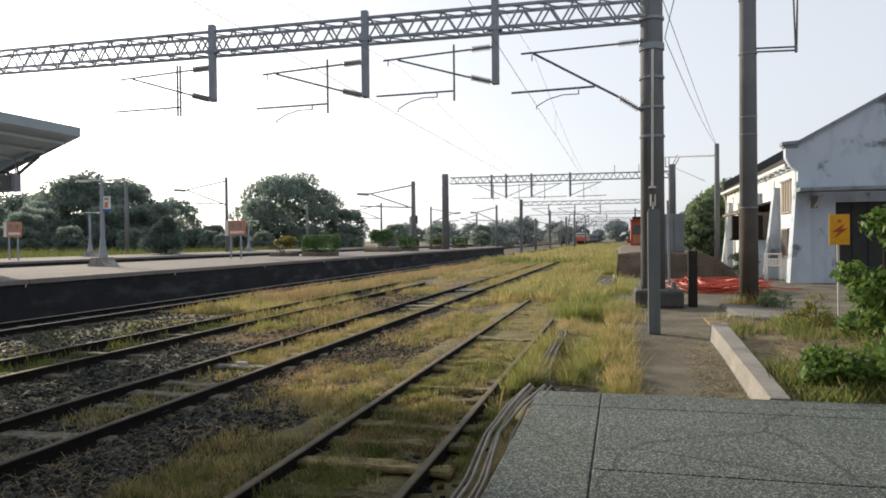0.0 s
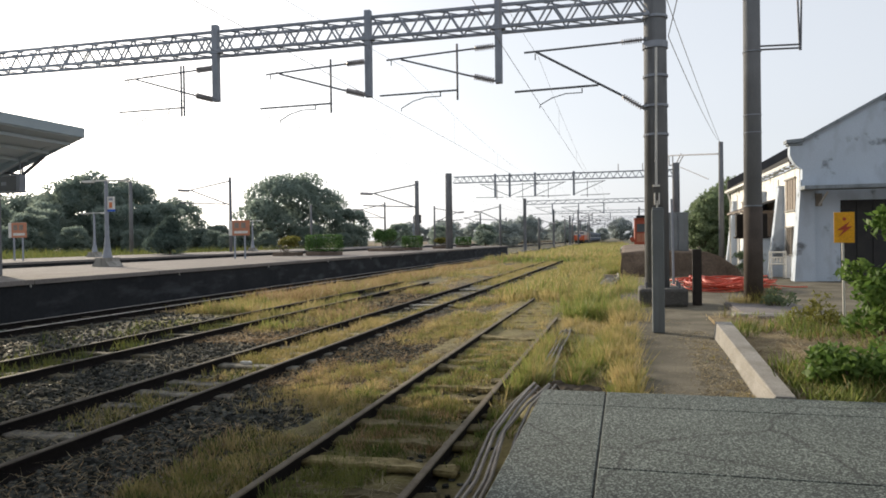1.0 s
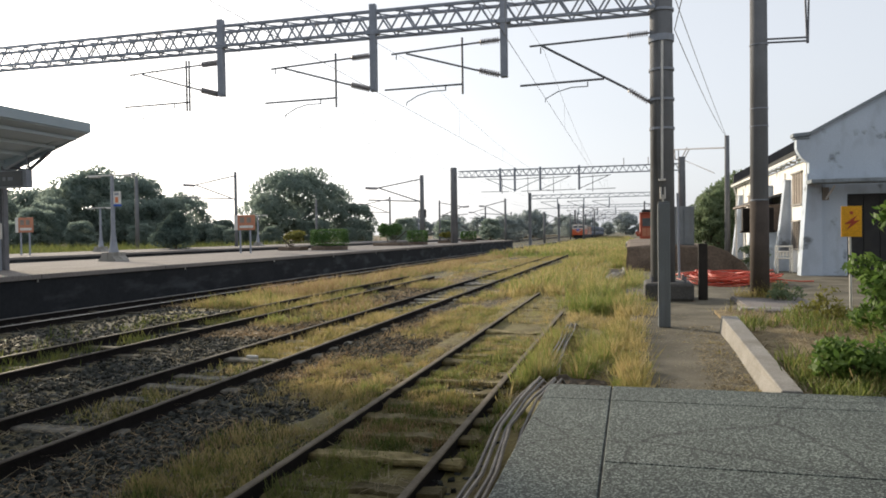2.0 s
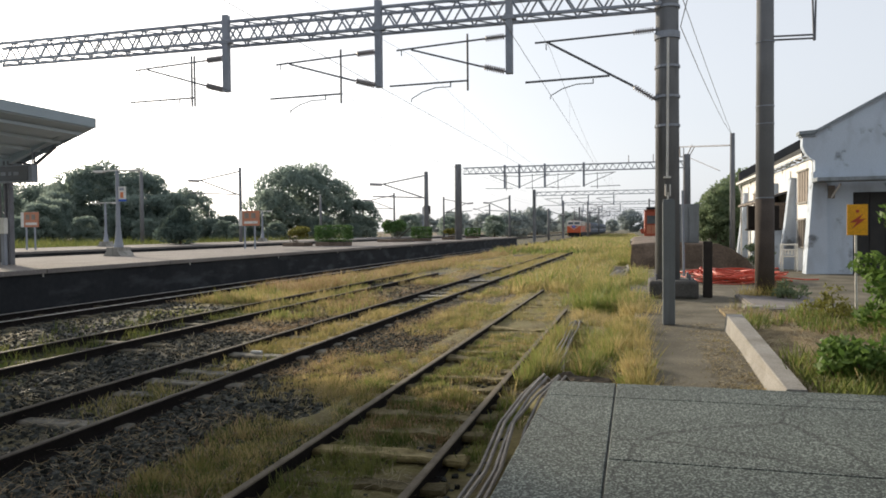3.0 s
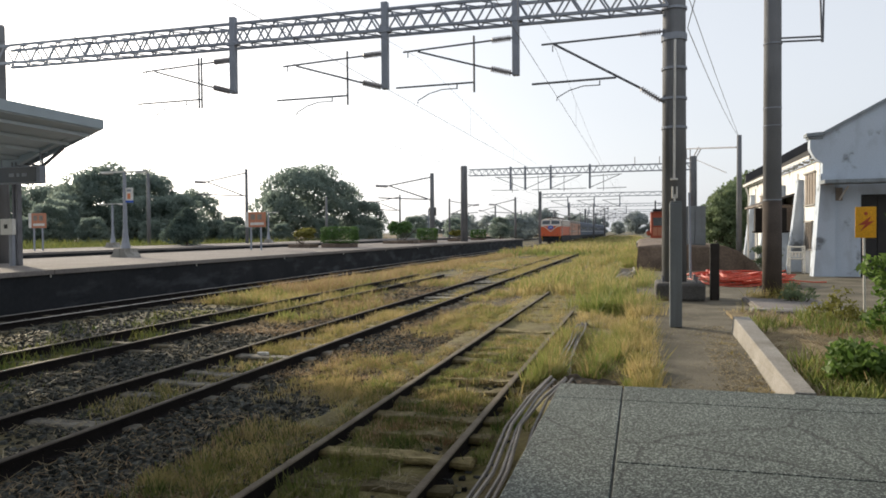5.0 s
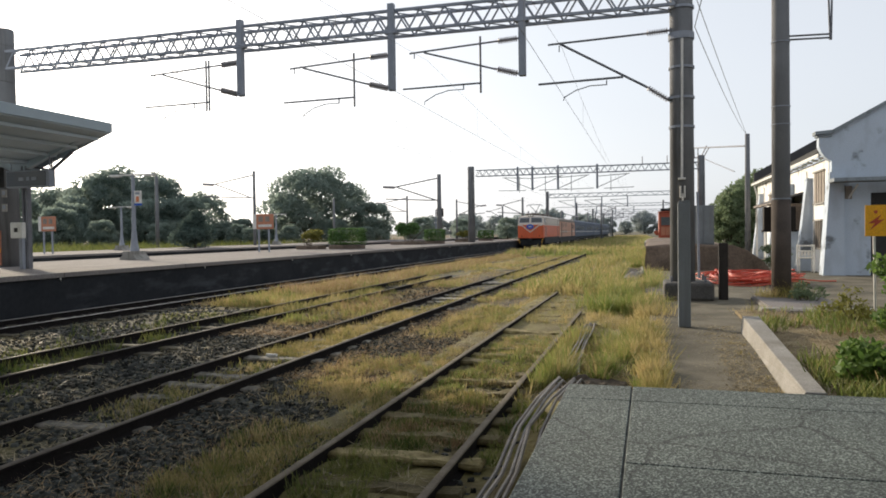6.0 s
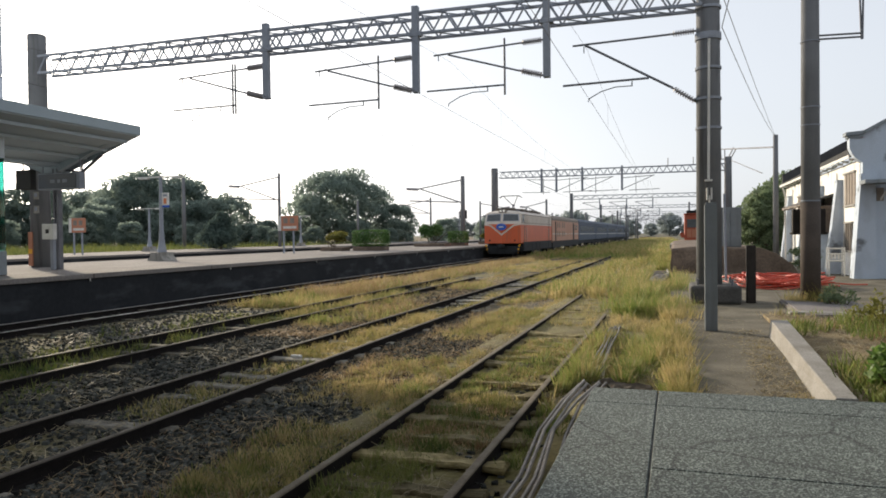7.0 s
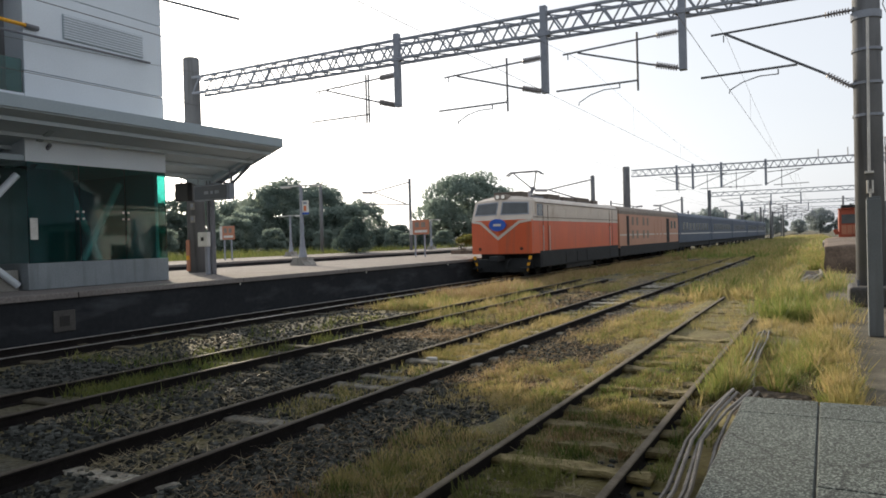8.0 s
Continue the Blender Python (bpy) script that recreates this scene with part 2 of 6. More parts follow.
M = {
    "ground": ground_mat(),
    "rail_side": mat("rusty_rail", (0.024, 0.021, 0.020), (0.015, 0.013, 0.013), 0.95, 0.0, 5, 0.2, 80, spec=0.08),
    "rail_head": mat("rail_head_steel", (0.30, 0.285, 0.27), (0.19, 0.175, 0.16), 0.42, 0.6, 4, 0.05, 60),
    "rail_rust": mat("rail_head_rust", (0.125, 0.108, 0.086), (0.07, 0.058, 0.047), 0.75, 0.0, 4, 0.1, 60, spec=0.2),
    "rail_dusty": mat("dusty_rusted_rail_head", (0.21, 0.18, 0.135), (0.12, 0.098, 0.072), 0.85, 0.0, 4, 0.1, 50, spec=0.2),
    "wood": mat("weathered_sleeper_wood", (0.11, 0.095, 0.06), (0.06, 0.052, 0.034), 0.9, 0, 4, 0.4, 40, obj_rand=0.3),
    "moss_wood": mat("mossy_rotten_sleeper", (0.25, 0.205, 0.10), (0.12, 0.095, 0.036), 0.95, 0, 7, 0.8, 22, spread=0.3, obj_rand=0.45),
    "csleeper": mat("concrete_sleeper", (0.36, 0.335, 0.28), (0.15, 0.14, 0.115), 0.9, 0, 7, 0.4, 40, spread=0.25, obj_rand=0.4),
    "footing": mat("dark_footing_concrete", (0.10, 0.095, 0.09), (0.06, 0.058, 0.055), 0.9, 0, 2, 0.3, 30),
    "moss": mat("mossy_dry_verge", (0.205, 0.18, 0.066), (0.125, 0.10, 0.043), 0.95, 0, 2.2, 1.0, 18, spread=0.3),
    "terrazzo": None,
    "concrete": mat("weathered_concrete", (0.36, 0.35, 0.32), (0.24, 0.23, 0.21), 0.88, 0, 1.5, 0.2, 40, dirt=(0.13, 0.125, 0.11)),
    "walk": mat("walkway_concrete", (0.165, 0.145, 0.104), (0.075, 0.065, 0.042), 0.92, 0, 1.3, 0.4, 28, spread=0.3, dirt=(0.055, 0.05, 0.032), smear=(1.0, 1.0, 1.0), dirt_from=0.55),
    "plat_top": mat("platform_paving", (0.245, 0.225, 0.215), (0.185, 0.17, 0.162), 1.0, 0, 0.8, 0.1, 20, spec=0.1),
    "plat_face": mat("blotchy_dark_platform_face", (0.034, 0.037, 0.042), (0.019, 0.021, 0.025), 0.95, 0, 0.7, 0.3, 9, dirt=(0.066, 0.072, 0.08), grain=0.3, smear=(1.0, 0.45, 1.6), spec=0.15),
    "kerb": mat("whitewashed_kerb", (0.35, 0.335, 0.31), (0.25, 0.235, 0.212), 0.9, 0, 3, 0.2, 50, dirt=(0.19, 0.175, 0.15), smear=(2.0, 1.0, 1.5), spec=0.15),
    "steel": mat("galvanised_steel", (0.32, 0.345, 0.395), (0.24, 0.26, 0.30), 0.85, 0.0, 3, 0.05, 40, spec=0.12, grain=0.3),
    "darksteel": mat("dull_painted_steel", (0.20, 0.205, 0.23), (0.13, 0.135, 0.15), 0.65, 0.2, 3, 0.05, 40),
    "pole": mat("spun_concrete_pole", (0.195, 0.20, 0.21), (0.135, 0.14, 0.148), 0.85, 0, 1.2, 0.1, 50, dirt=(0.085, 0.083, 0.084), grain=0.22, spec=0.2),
    "post_grey": mat("bluish_grey_precast_concrete", (0.205, 0.225, 0.24), (0.15, 0.165, 0.175), 0.85, 0, 1.6, 0.1, 45, dirt=(0.13, 0.14, 0.145), grain=0.22, spec=0.2),
    "plinth": mat("grey_painted_plinth", (0.26, 0.295, 0.32), (0.19, 0.215, 0.235), 0.8, 0, 1.2, 0.2, 30, dirt=(0.15, 0.17, 0.18), grain=0.3),
    "insul": mat("grey_glazed_insulator", (0.42, 0.40, 0.41), (0.32, 0.30, 0.31), 0.4, 0, 8, 0.0),
    "wire": mat("copper_wire", (0.10, 0.09, 0.085), None, 0.6, 0.4, 8, 0.0),
    "black": mat("black_paint", (0.02, 0.02, 0.022), (0.035, 0.033, 0.03), 0.7, 0, 4, 0.1),
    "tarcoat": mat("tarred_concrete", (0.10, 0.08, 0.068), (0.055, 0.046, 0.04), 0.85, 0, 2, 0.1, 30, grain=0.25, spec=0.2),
    "tarwood": mat("tarred_timber", (0.035, 0.028, 0.024), (0.02, 0.017, 0.015), 0.85, 0, 5, 0.3, 40),
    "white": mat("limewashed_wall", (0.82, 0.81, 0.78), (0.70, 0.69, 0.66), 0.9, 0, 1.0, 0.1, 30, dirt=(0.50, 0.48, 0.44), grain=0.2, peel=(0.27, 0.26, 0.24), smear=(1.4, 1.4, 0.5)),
    # white plaster again, with the bluish shade of the front put into its colour
    "shaded_white": mat("blue_shaded_white_plaster", (0.50, 0.565, 0.645), (0.44, 0.50, 0.575), 0.9, 0, 0.7, 0.1, 25, dirt=(0.36, 0.40, 0.455), grain=0.2, peel=(0.16, 0.175, 0.19), smear=(1.1, 1.1, 0.55), dirt_from=0.5),
    "roof": mat("dark_roof_tile", (0.06, 0.062, 0.068), (0.10, 0.097, 0.094), 1.0, 0, 2, 0.4, 30),
    "board": mat("weathered_boards", (0.30, 0.26, 0.22), (0.20, 0.17, 0.145), 0.85, 0, 3, 0.3, 40),
    "cladding": mat("pale_grey_cladding", (0.66, 0.715, 0.77), (0.60, 0.65, 0.705), 0.55, 0.1, 0.8, 0.03, 30, grain=0.12),
    "fascia": mat("grey_fascia_sheet", (0.36, 0.42, 0.46), (0.30, 0.36, 0.40), 0.5, 0.1, 0.8, 0.03, 30, grain=0.12),
    "doorline": mat("dark_panel_gap", (0.10, 0.04, 0.025), None, 0.7, 0, 4, 0.0),
    "soffit": mat("soffit_sheet", (0.50, 0.57, 0.62), (0.44, 0.50, 0.545), 0.6, 0.1, 1.0, 0.03, 30, grain=0.12),
    "orange": mat("orange_red_loco_paint", (0.62, 0.115, 0.035), (0.50, 0.09, 0.035), 0.42, 0, 0.6, 0.02, 20, grain=0.15, dirt=(0.36, 0.10, 0.05)),
    "engine_red": mat("dusty_engine_red", (0.40, 0.085, 0.04), (0.30, 0.065, 0.035), 0.6, 0, 0.8, 0.05, 20, dirt=(0.20, 0.07, 0.045), grain=0.2),
    "cream": mat("cream_loco_paint", (0.60, 0.53, 0.46), (0.51, 0.45, 0.39), 0.45, 0, 0.6, 0.02, 20, grain=0.15, dirt=(0.45, 0.37, 0.30), smear=(0.8, 0.5, 0.8)),
    "salmon": mat("faded_orange_van_paint", (0.50, 0.255, 0.165), (0.42, 0.21, 0.135), 0.5, 0, 0.5, 0.02, 20, grain=0.15, dirt=(0.36, 0.18, 0.11)),
    # coach blue, greyed to take in the haze
    "blue": mat("haze_greyed_coach_blue", (0.050, 0.076, 0.125), (0.038, 0.06, 0.10), 0.6, 0, 0.5, 0.02, 20, grain=0.15),
    "stripe": mat("pale_stripe_paint", (0.72, 0.70, 0.66), None, 0.5, 0, 2, 0.0),
    "emblem": mat("bright_blue_plate", (0.03, 0.12, 0.55), None, 0.4, 0, 2, 0.0),
    # kept close to the coach blue, as haze would flatten the contrast
    "glazing": mat("haze_dimmed_coach_window", (0.026, 0.036, 0.055), (0.02, 0.028, 0.042), 0.25, 0, 2, 0.0),
    "screen": mat("blue_grey_display_screen", (0.035, 0.05, 0.075), (0.028, 0.04, 0.06), 0.3, 0, 2, 0.0),
    "under": mat("sooty_underframe", (0.026, 0.029, 0.032), (0.017, 0.019, 0.021), 0.85, 0, 3, 0.2, 30),
    "rooftop": mat("dusty_brown_roof_gear", (0.15, 0.125, 0.105), (0.085, 0.072, 0.062), 0.85, 0, 3, 0.2, 25),
    "yellow": mat("yellow_enamel", (0.85, 0.42, 0.02), (0.75, 0.36, 0.02), 0.5, 0, 4, 0.02),
    "hose": mat("red_plastic_conduit", (0.60, 0.10, 0.055), (0.46, 0.075, 0.045), 0.45, 0, 4, 0.05, 60, obj_rand=0.2),
    "cable": mat("grey_cable", (0.25, 0.235, 0.215), (0.12, 0.112, 0.105), 0.7, 0, 4, 0.1, 60, obj_rand=0.3),
    "soil": mat("dry_brown_soil", (0.17, 0.125, 0.066), (0.085, 0.062, 0.034), 0.95, 0, 2, 0.6, 25),
    "dark_soil": mat("dark_bare_soil", (0.085, 0.066, 0.045), (0.04, 0.031, 0.022), 0.95, 0, 3, 0.9, 22),
    "bed_soil": mat("dry_yellowish_bed_soil", (0.26, 0.20, 0.105), (0.14, 0.10, 0.052), 0.95, 0, 2.5, 0.7, 22, spread=0.35),
    "dock": mat("brown_earth_dock", (0.20, 0.15, 0.115), (0.105, 0.08, 0.062), 0.95, 0, 1.2, 0.7, 14, spread=0.35),
    "boardred": mat("faded_orange_board", (0.50, 0.21, 0.12), (0.42, 0.19, 0.12), 0.7, 0, 4, 0.02),
    "signred": mat("orange_sign_board", (0.72, 0.24, 0.10), None, 0.6, 0, 4, 0.02),
    "signwhite": mat("white_sign_board", (0.75, 0.74, 0.70), None, 0.6, 0, 4, 0.02),
    "bark": mat("grey_brown_bark", (0.13, 0.105, 0.08), (0.07, 0.055, 0.04), 0.95, 0, 3, 0.5, 25),
    "stone": mat("ballast_stone", (0.088, 0.092, 0.084), (0.042, 0.045, 0.041), 0.95, 0, 3, 0.3, 30, spec=0.12, island=0.7),
    # far foliage: the haze of distance is mixed into these pale tones
    "far_leaf": leaf_mat("haze_paled_far_leaves", (0.20, 0.26, 0.235), (0.28, 0.335, 0.285), rough=0.9, wide=0.15, trans=0.7, tuft=0.5, spec=0.03),
    # paler and bluer still, since the thicker haze is painted in too
    "distant_leaf": leaf_mat("haze_tinted_distant_leaves", (0.28, 0.325, 0.325), (0.36, 0.40, 0.385), rough=0.9, wide=0.15, trans=0.55, spec=0.03),
    "leaf": leaf_mat("fresh_leaves", (0.06, 0.125, 0.025), (0.19, 0.28, 0.07), wide=0.8),
    "climber": leaf_mat("dull_climber_leaves", (0.12, 0.17, 0.095), (0.225, 0.28, 0.155), wide=0.8, trans=0.5),
    "hedge": leaf_mat("clipped_hedge_leaves", (0.055, 0.12, 0.035), (0.105, 0.185, 0.06), wide=0.8, trans=0.3),
    "drybush": leaf_mat("yellowing_bush_leaves", (0.14, 0.15, 0.035), (0.26, 0.24, 0.07), wide=0.8),
    "grass": leaf_mat("dry_yellow_grass", (0.215, 0.215, 0.065), (0.53, 0.415, 0.20), wide=0.45, trans=0.4, tuft=4.5),
    "green_grass": leaf_mat("fresh_yellow_green_grass", (0.12, 0.185, 0.04), (0.33, 0.36, 0.11), wide=0.6, trans=0.4, tuft=5.0),
    "rust_weed": leaf_mat("brown_dried_weeds", (0.23, 0.145, 0.075), (0.50, 0.37, 0.21), wide=0.5, trans=0.3, tuft=5.0),
    "conifer": leaf_mat("dark_evergreen_needles", (0.075, 0.11, 0.10), (0.12, 0.16, 0.135), rough=0.9, wide=0.8, spec=0.03),
    "weed": leaf_mat("green_weeds", (0.065, 0.105, 0.025), (0.23, 0.235, 0.075), wide=0.7, trans=0.35, tuft=6.0),
}


def terrazzo_mat():
    """Speckled washed-pebble paving with cracks."""
    m = mat("washed_pebble_paving", (0.118, 0.137, 0.130), (0.080, 0.094, 0.089), 0.8, 0, 0.7, 0.3, 60, spread=0.4)
    N, L = m.node_tree.nodes, m.node_tree.links
    b = N["Principled BSDF"]
    was = b.inputs["Base Color"].links[0].from_socket
    co = N.new("ShaderNodeTexCoord")
    vo = N.new("ShaderNodeTexVoronoi")
    vo.inputs["Scale"].default_value = 92
    L.new(co.outputs["Object"], vo.inputs["Vector"])
    r = N.new("ShaderNodeValToRGB")   # most pebbles dark, about a third pale
    r.color_ramp.elements[0].position, r.color_ramp.elements[0].color = 0.25, (0.42, 0.44, 0.43, 1)
    r.color_ramp.elements[1].position, r.color_ramp.elements[1].color = 0.78, (2.5, 2.5, 2.4, 1)
    e = r.color_ramp.elements.new(0.56)
    e.color = (0.8, 0.82, 0.8, 1)
    L.new(vo.outputs["Color"], r.inputs[0])
    g = N.new("ShaderNodeMix")
    g.data_type, g.blend_type = 'RGBA', 'MULTIPLY'
    g.inputs[0].default_value = 1
    L.new(was, g.inputs[6])
    L.new(r.outputs[0], g.inputs[7])
    no = N.new("ShaderNodeTexNoise")
    no.inputs["Scale"].default_value, no.inputs["Detail"].default_value = 1.1, 3
    L.new(co.outputs["Object"], no.inputs["Vector"])
    ad = N.new("ShaderNodeMix")
    ad.data_type, ad.blend_type = 'RGBA', 'ADD'
    ad.inputs[0].default_value = 0.5
    L.new(co.outputs["Object"], ad.inputs[6])
    L.new(no.outputs["Color"], ad.inputs[7])
    cr = N.new("ShaderNodeTexVoronoi")
    cr.feature = 'DISTANCE_TO_EDGE'
    cr.inputs["Scale"].default_value = 0.55
    L.new(ad.outputs[2], cr.inputs["Vector"])
    k = N.new("ShaderNodeMapRange")
    k.inputs[1].default_value, k.inputs[2].default_value, k.inputs[3].default_value = 0.002, 0.012, 0.55
    L.new(cr.outputs["Distance"], k.inputs[0])
    h = N.new("ShaderNodeMix")
    h.data_type, h.blend_type = 'RGBA', 'MULTIPLY'
    h.inputs[0].default_value = 1
    L.new(g.outputs[2], h.inputs[6])
    L.new(k.outputs[0], h.inputs[7])
    L.new(h.outputs[2], b.inputs["Base Color"])
    return m


M["terrazzo"] = terrazzo_mat()


def glass_mat(name, tint, rough=0.03):
    m = bpy.data.materials.new(name)
    m.use_nodes = True
    b = m.node_tree.nodes["Principled BSDF"]
    b.inputs["Base Color"].default_value = (*tint, 1)
    b.inputs["Roughness"].default_value = rough
    b.inputs["Transmission Weight"].default_value = 1.0
    b.inputs["IOR"].default_value = 1.45
    return m


M["glass"] = glass_mat("green_tinted_glass", (0.13, 0.42, 0.385))
M["window"] = mat("dark_window_glass", (0.10, 0.11, 0.115), (0.07, 0.075, 0.08), 0.08, 0, 2, 0.0)


def glow_mat(name, c, strength):
    m = bpy.data.materials.new(name)
    m.use_nodes = True
    b = m.node_tree.nodes["Principled BSDF"]
    b.inputs["Emission Color"].default_value = (*c, 1)
    b.inputs["Emission Strength"].default_value = strength
    return m


M["lamp_on"] = glow_mat("dim_headlamp", (1.0, 0.9, 0.7), 0.15)


# ---- shapes ----
def box(bm, x0, x1, y0, y1, z0, z1, bevel=0.0):
    """A box between two corners, with its edges broken if asked."""
    r = bmesh.ops.create_cube(bm, size=1, matrix=Matrix.LocRotScale(((x0 + x1) / 2, (y0 + y1) / 2, (z0 + z1) / 2), None, (abs(x1 - x0), abs(y1 - y0), abs(z1 - z0))))
    if bevel:
        es = list({e for v in r["verts"] for e in v.link_edges})
        bmesh.ops.bevel(bm, geom=es, offset=bevel, segments=2, affect='EDGES', profile=0.5)
    return bm


def rod(bm, a, b, r, r2=None, n=10):
    """A round bar from a to b."""
    a, b = Vector(a), Vector(b)
    d = b - a
    q = d.to_track_quat('Z', 'Y').to_matrix().to_4x4()
    bmesh.ops.create_cone(bm, cap_ends=True, segments=n, radius1=r, radius2=r if r2 is None else r2, depth=d.length,
                          matrix=Matrix.Translation((a + b) / 2) @ q)
    return bm


def tube(bm, pts, r, n=6):
    """A bar that follows a line of points."""
    rings = []
    pts = [Vector(p) for p in pts]
    for i, p in enumerate(pts):
        d = (pts[min(i + 1, len(pts) - 1)] - pts[max(i - 1, 0)]).normalized()
        q = d.to_track_quat('Z', 'Y')
        rings.append([bm.verts.new(p + q @ Vector((r * math.cos(2 * math.pi * k / n), r * math.sin(2 * math.pi * k / n), 0))) for k in range(n)])
    for a, b in zip(rings, rings[1:]):
        for k in range(n):
            bm.faces.new((a[k], a[(k + 1) % n], b[(k + 1) % n], b[k]))
    bm.faces.new(rings[0][::-1])
    bm.faces.new(rings[-1])
    return bm


def prism(bm, profile, axis, lo, hi):
    """A profile of 2D points, pushed along an axis from lo to hi."""
    def at(p, h):
        return {'x': (h, p[0], p[1]), 'y': (p[0], h, p[1]), 'z': (p[0], p[1], h)}[axis]
    a, b = [bm.verts.new(at(p, lo)) for p in profile], [bm.verts.new(at(p, hi)) for p in profile]
    n = len(profile)
    fs = [bm.faces.new(a), bm.faces.new(b[::-1])] + [bm.faces.new((a[i], b[i], b[(i + 1) % n], a[(i + 1) % n])) for i in range(n)]
    bmesh.ops.recalc_face_normals(bm, faces=fs)
    return bm


def lathe(bm, x, y, rings, n=16):
    """Rings (z, radius) round an upright axis."""
    vs = [[bm.verts.new((x + r * math.cos(2 * math.pi * k / n), y + r * math.sin(2 * math.pi * k / n), z)) for k in range(n)] for z, r in rings]
    for a, b in zip(vs, vs[1:]):
        for k in range(n):
            bm.faces.new((a[k], a[(k + 1) % n], b[(k + 1) % n], b[k]))
    bm.faces.new(vs[0][::-1])
    bm.faces.new(vs[-1])
    return bm


def mesh_of(name, bm, material, smooth=False):
    me = bpy.data.meshes.new(name)
    bm.to_mesh(me)
    bm.free()
    me.materials.append(material)
    if smooth:
        me.shade_smooth()
    return me


def part(name, bm, material, parent, label="", smooth=False):
    """One mesh object under a thing or a part; the bmesh is in the thing's space."""
    ob = new(name, mesh_of(name, bm, material, smooth))
    ob.parent = parent
    if label:
        ob["label"] = label
    return ob


def piece(name, me, parent, m=None):
    ob = new(name, me)
    ob.parent = parent
    if m is not None:
        ob.matrix_basis = m
    return ob


def thing(name, label, category, at=None, group="", kind=""):
    """An Empty at the thing's base."""
    ob = tagged(new(name), label, category, group, kind)
    if at is not None:
        ob.matrix_basis = at if isinstance(at, Matrix) else Matrix.Translation(at)
    return ob


def solid(name, bm, material, label, category, kind="", group="", at=None, smooth=False):
    """A thing, or a piece of the setting, that is one mesh."""
    ob = tagged(new(name, mesh_of(name, bm, material, smooth)), label, category, group, kind)
    if at is not None:
        ob.matrix_basis = at
    return ob


def B():
    return bmesh.new()


def quads_mesh(name, co, material):
    """A mesh of loose quads from an array (n, 4, 3)."""
    n = len(co)
    me = bpy.data.meshes.new(name)
    me.vertices.add(n * 4)
    me.vertices.foreach_set("co", np.asarray(co, dtype=np.float32).ravel())
    me.loops.add(n * 4)
    me.loops.foreach_set("vertex_index", np.arange(n * 4, dtype=np.int32))
    me.polygons.add(n)
    me.polygons.foreach_set("loop_start", np.arange(0, n * 4, 4, dtype=np.int32))
    me.update(calc_edges=True)
    me.materials.append(material)
    return me


# ---- setting ----
GROUND = -0.15
TRACKS = {"A": -2.05, "B": -5.40, "C": -8.58, "D": -12.91}
GAUGE = 1.067
PLAT = 0.876

bm = B()
bmesh.ops.create_grid(bm, x_segments=60, y_segments=60, size=2500, matrix=Matrix.Translation((0, 1500, GROUND)))
solid("ground", bm, M["ground"], "weedy trackside ground of dark stones and dry soil", "ground", "structure")


def railway_track(label, x, y1, head, sleeper_material, sleepers_to):
    t = thing("railway_track", label, "railway track", (x, 0, 0), "tracks through the station")
    for s in (-1, 1):
        c = s * (GAUGE / 2 + 0.033)
        bm = B()
        prism(bm, [(c - .062, -.15), (c + .062, -.15), (c + .062, -.138), (c + .012, -.122), (c + .012, -.04), (c + .033, -.03), (c + .033, -.012),
                   (c - .033, -.012), (c - .033, -.03), (c - .012, -.04), (c - .012, -.122), (c - .062, -.138)], 'y', -12, y1 - (5 if x == -2.05 and s > 0 else 0))
        r = part("rail", bm, M["rail_side"], t)
        bm = B()
        prism(bm, [(c - .033, -.012), (c + .033, -.012), (c + .028, -.002), (c + .012, 0), (c - .012, 0), (c - .028, -.002)], 'y', -12, y1 - (5 if x == -2.05 and s > 0 else 0))
        part("rail_head", bm, head, r, "worn running surface")
    rnd = random.Random(x)
    old = x == TRACKS["A"]
    meshes = []
    for k in range(5):
        bm = B()
        h = .74 if old else .72 if x == TRACKS["B"] else 1.0
        for s in range(8):
            box(bm, -h + s * h / 4 - .001, -h + (s + 1) * h / 4 + .001, -.105, .105, -.17, -.115)
        bmesh.ops.remove_doubles(bm, verts=list(bm.verts), dist=.01)
        bmesh.ops.bevel(bm, geom=[e for e in bm.edges if len(e.link_faces) == 2 and e.calc_face_angle(0) > 1], offset=.018, segments=1, affect='EDGES')
        for v in bm.verts:
            n = noise.noise(Vector((v.co.x * 4, v.co.y * 9, k * 7.3 + x)))
            v.co.z += n * (.045 if old else .012)
            v.co.y += noise.noise(Vector((v.co.x * 3, k * 3.1, v.co.z * 3))) * (.07 if old else .012)
        meshes.append(mesh_of("sleeper", bm, sleeper_material))
    y = -3.0
    while y < sleepers_to:
        piece("sleeper", rnd.choice(meshes), t, pose(rnd.uniform(-.05, .05), y, (.05 if old else -.004) + (rnd.uniform(-.04, .035) if x == TRACKS["B"] else rnd.uniform(-.035, .015)), 0, rnd.uniform(-.8, .8), rnd.uniform(-2.2, 2.2)))
        y += 0.62 + rnd.uniform(-.05, .05)
    return t


railway_track("rusty siding track half buried in yellow grass", TRACKS["A"], 21, M["rail_dusty"], M["moss_wood"], 20)
railway_track("dark rusty track with uneven pale sleepers", TRACKS["B"], 62, M["rail_rust"], M["csleeper"], 60)
railway_track("rusty track overgrown with grass tufts", TRACKS["C"], 29, M["rail_rust"], M["wood"], 30)
railway_track("main line track with bright rails beside the platform", TRACKS["D"], 420, M["rail_head"], M["wood"], 120)
for xx in (-24.0, -28.0):
    railway_track("further track between the two platforms", xx, 420, M["rail_head"], M["csleeper"], 40)

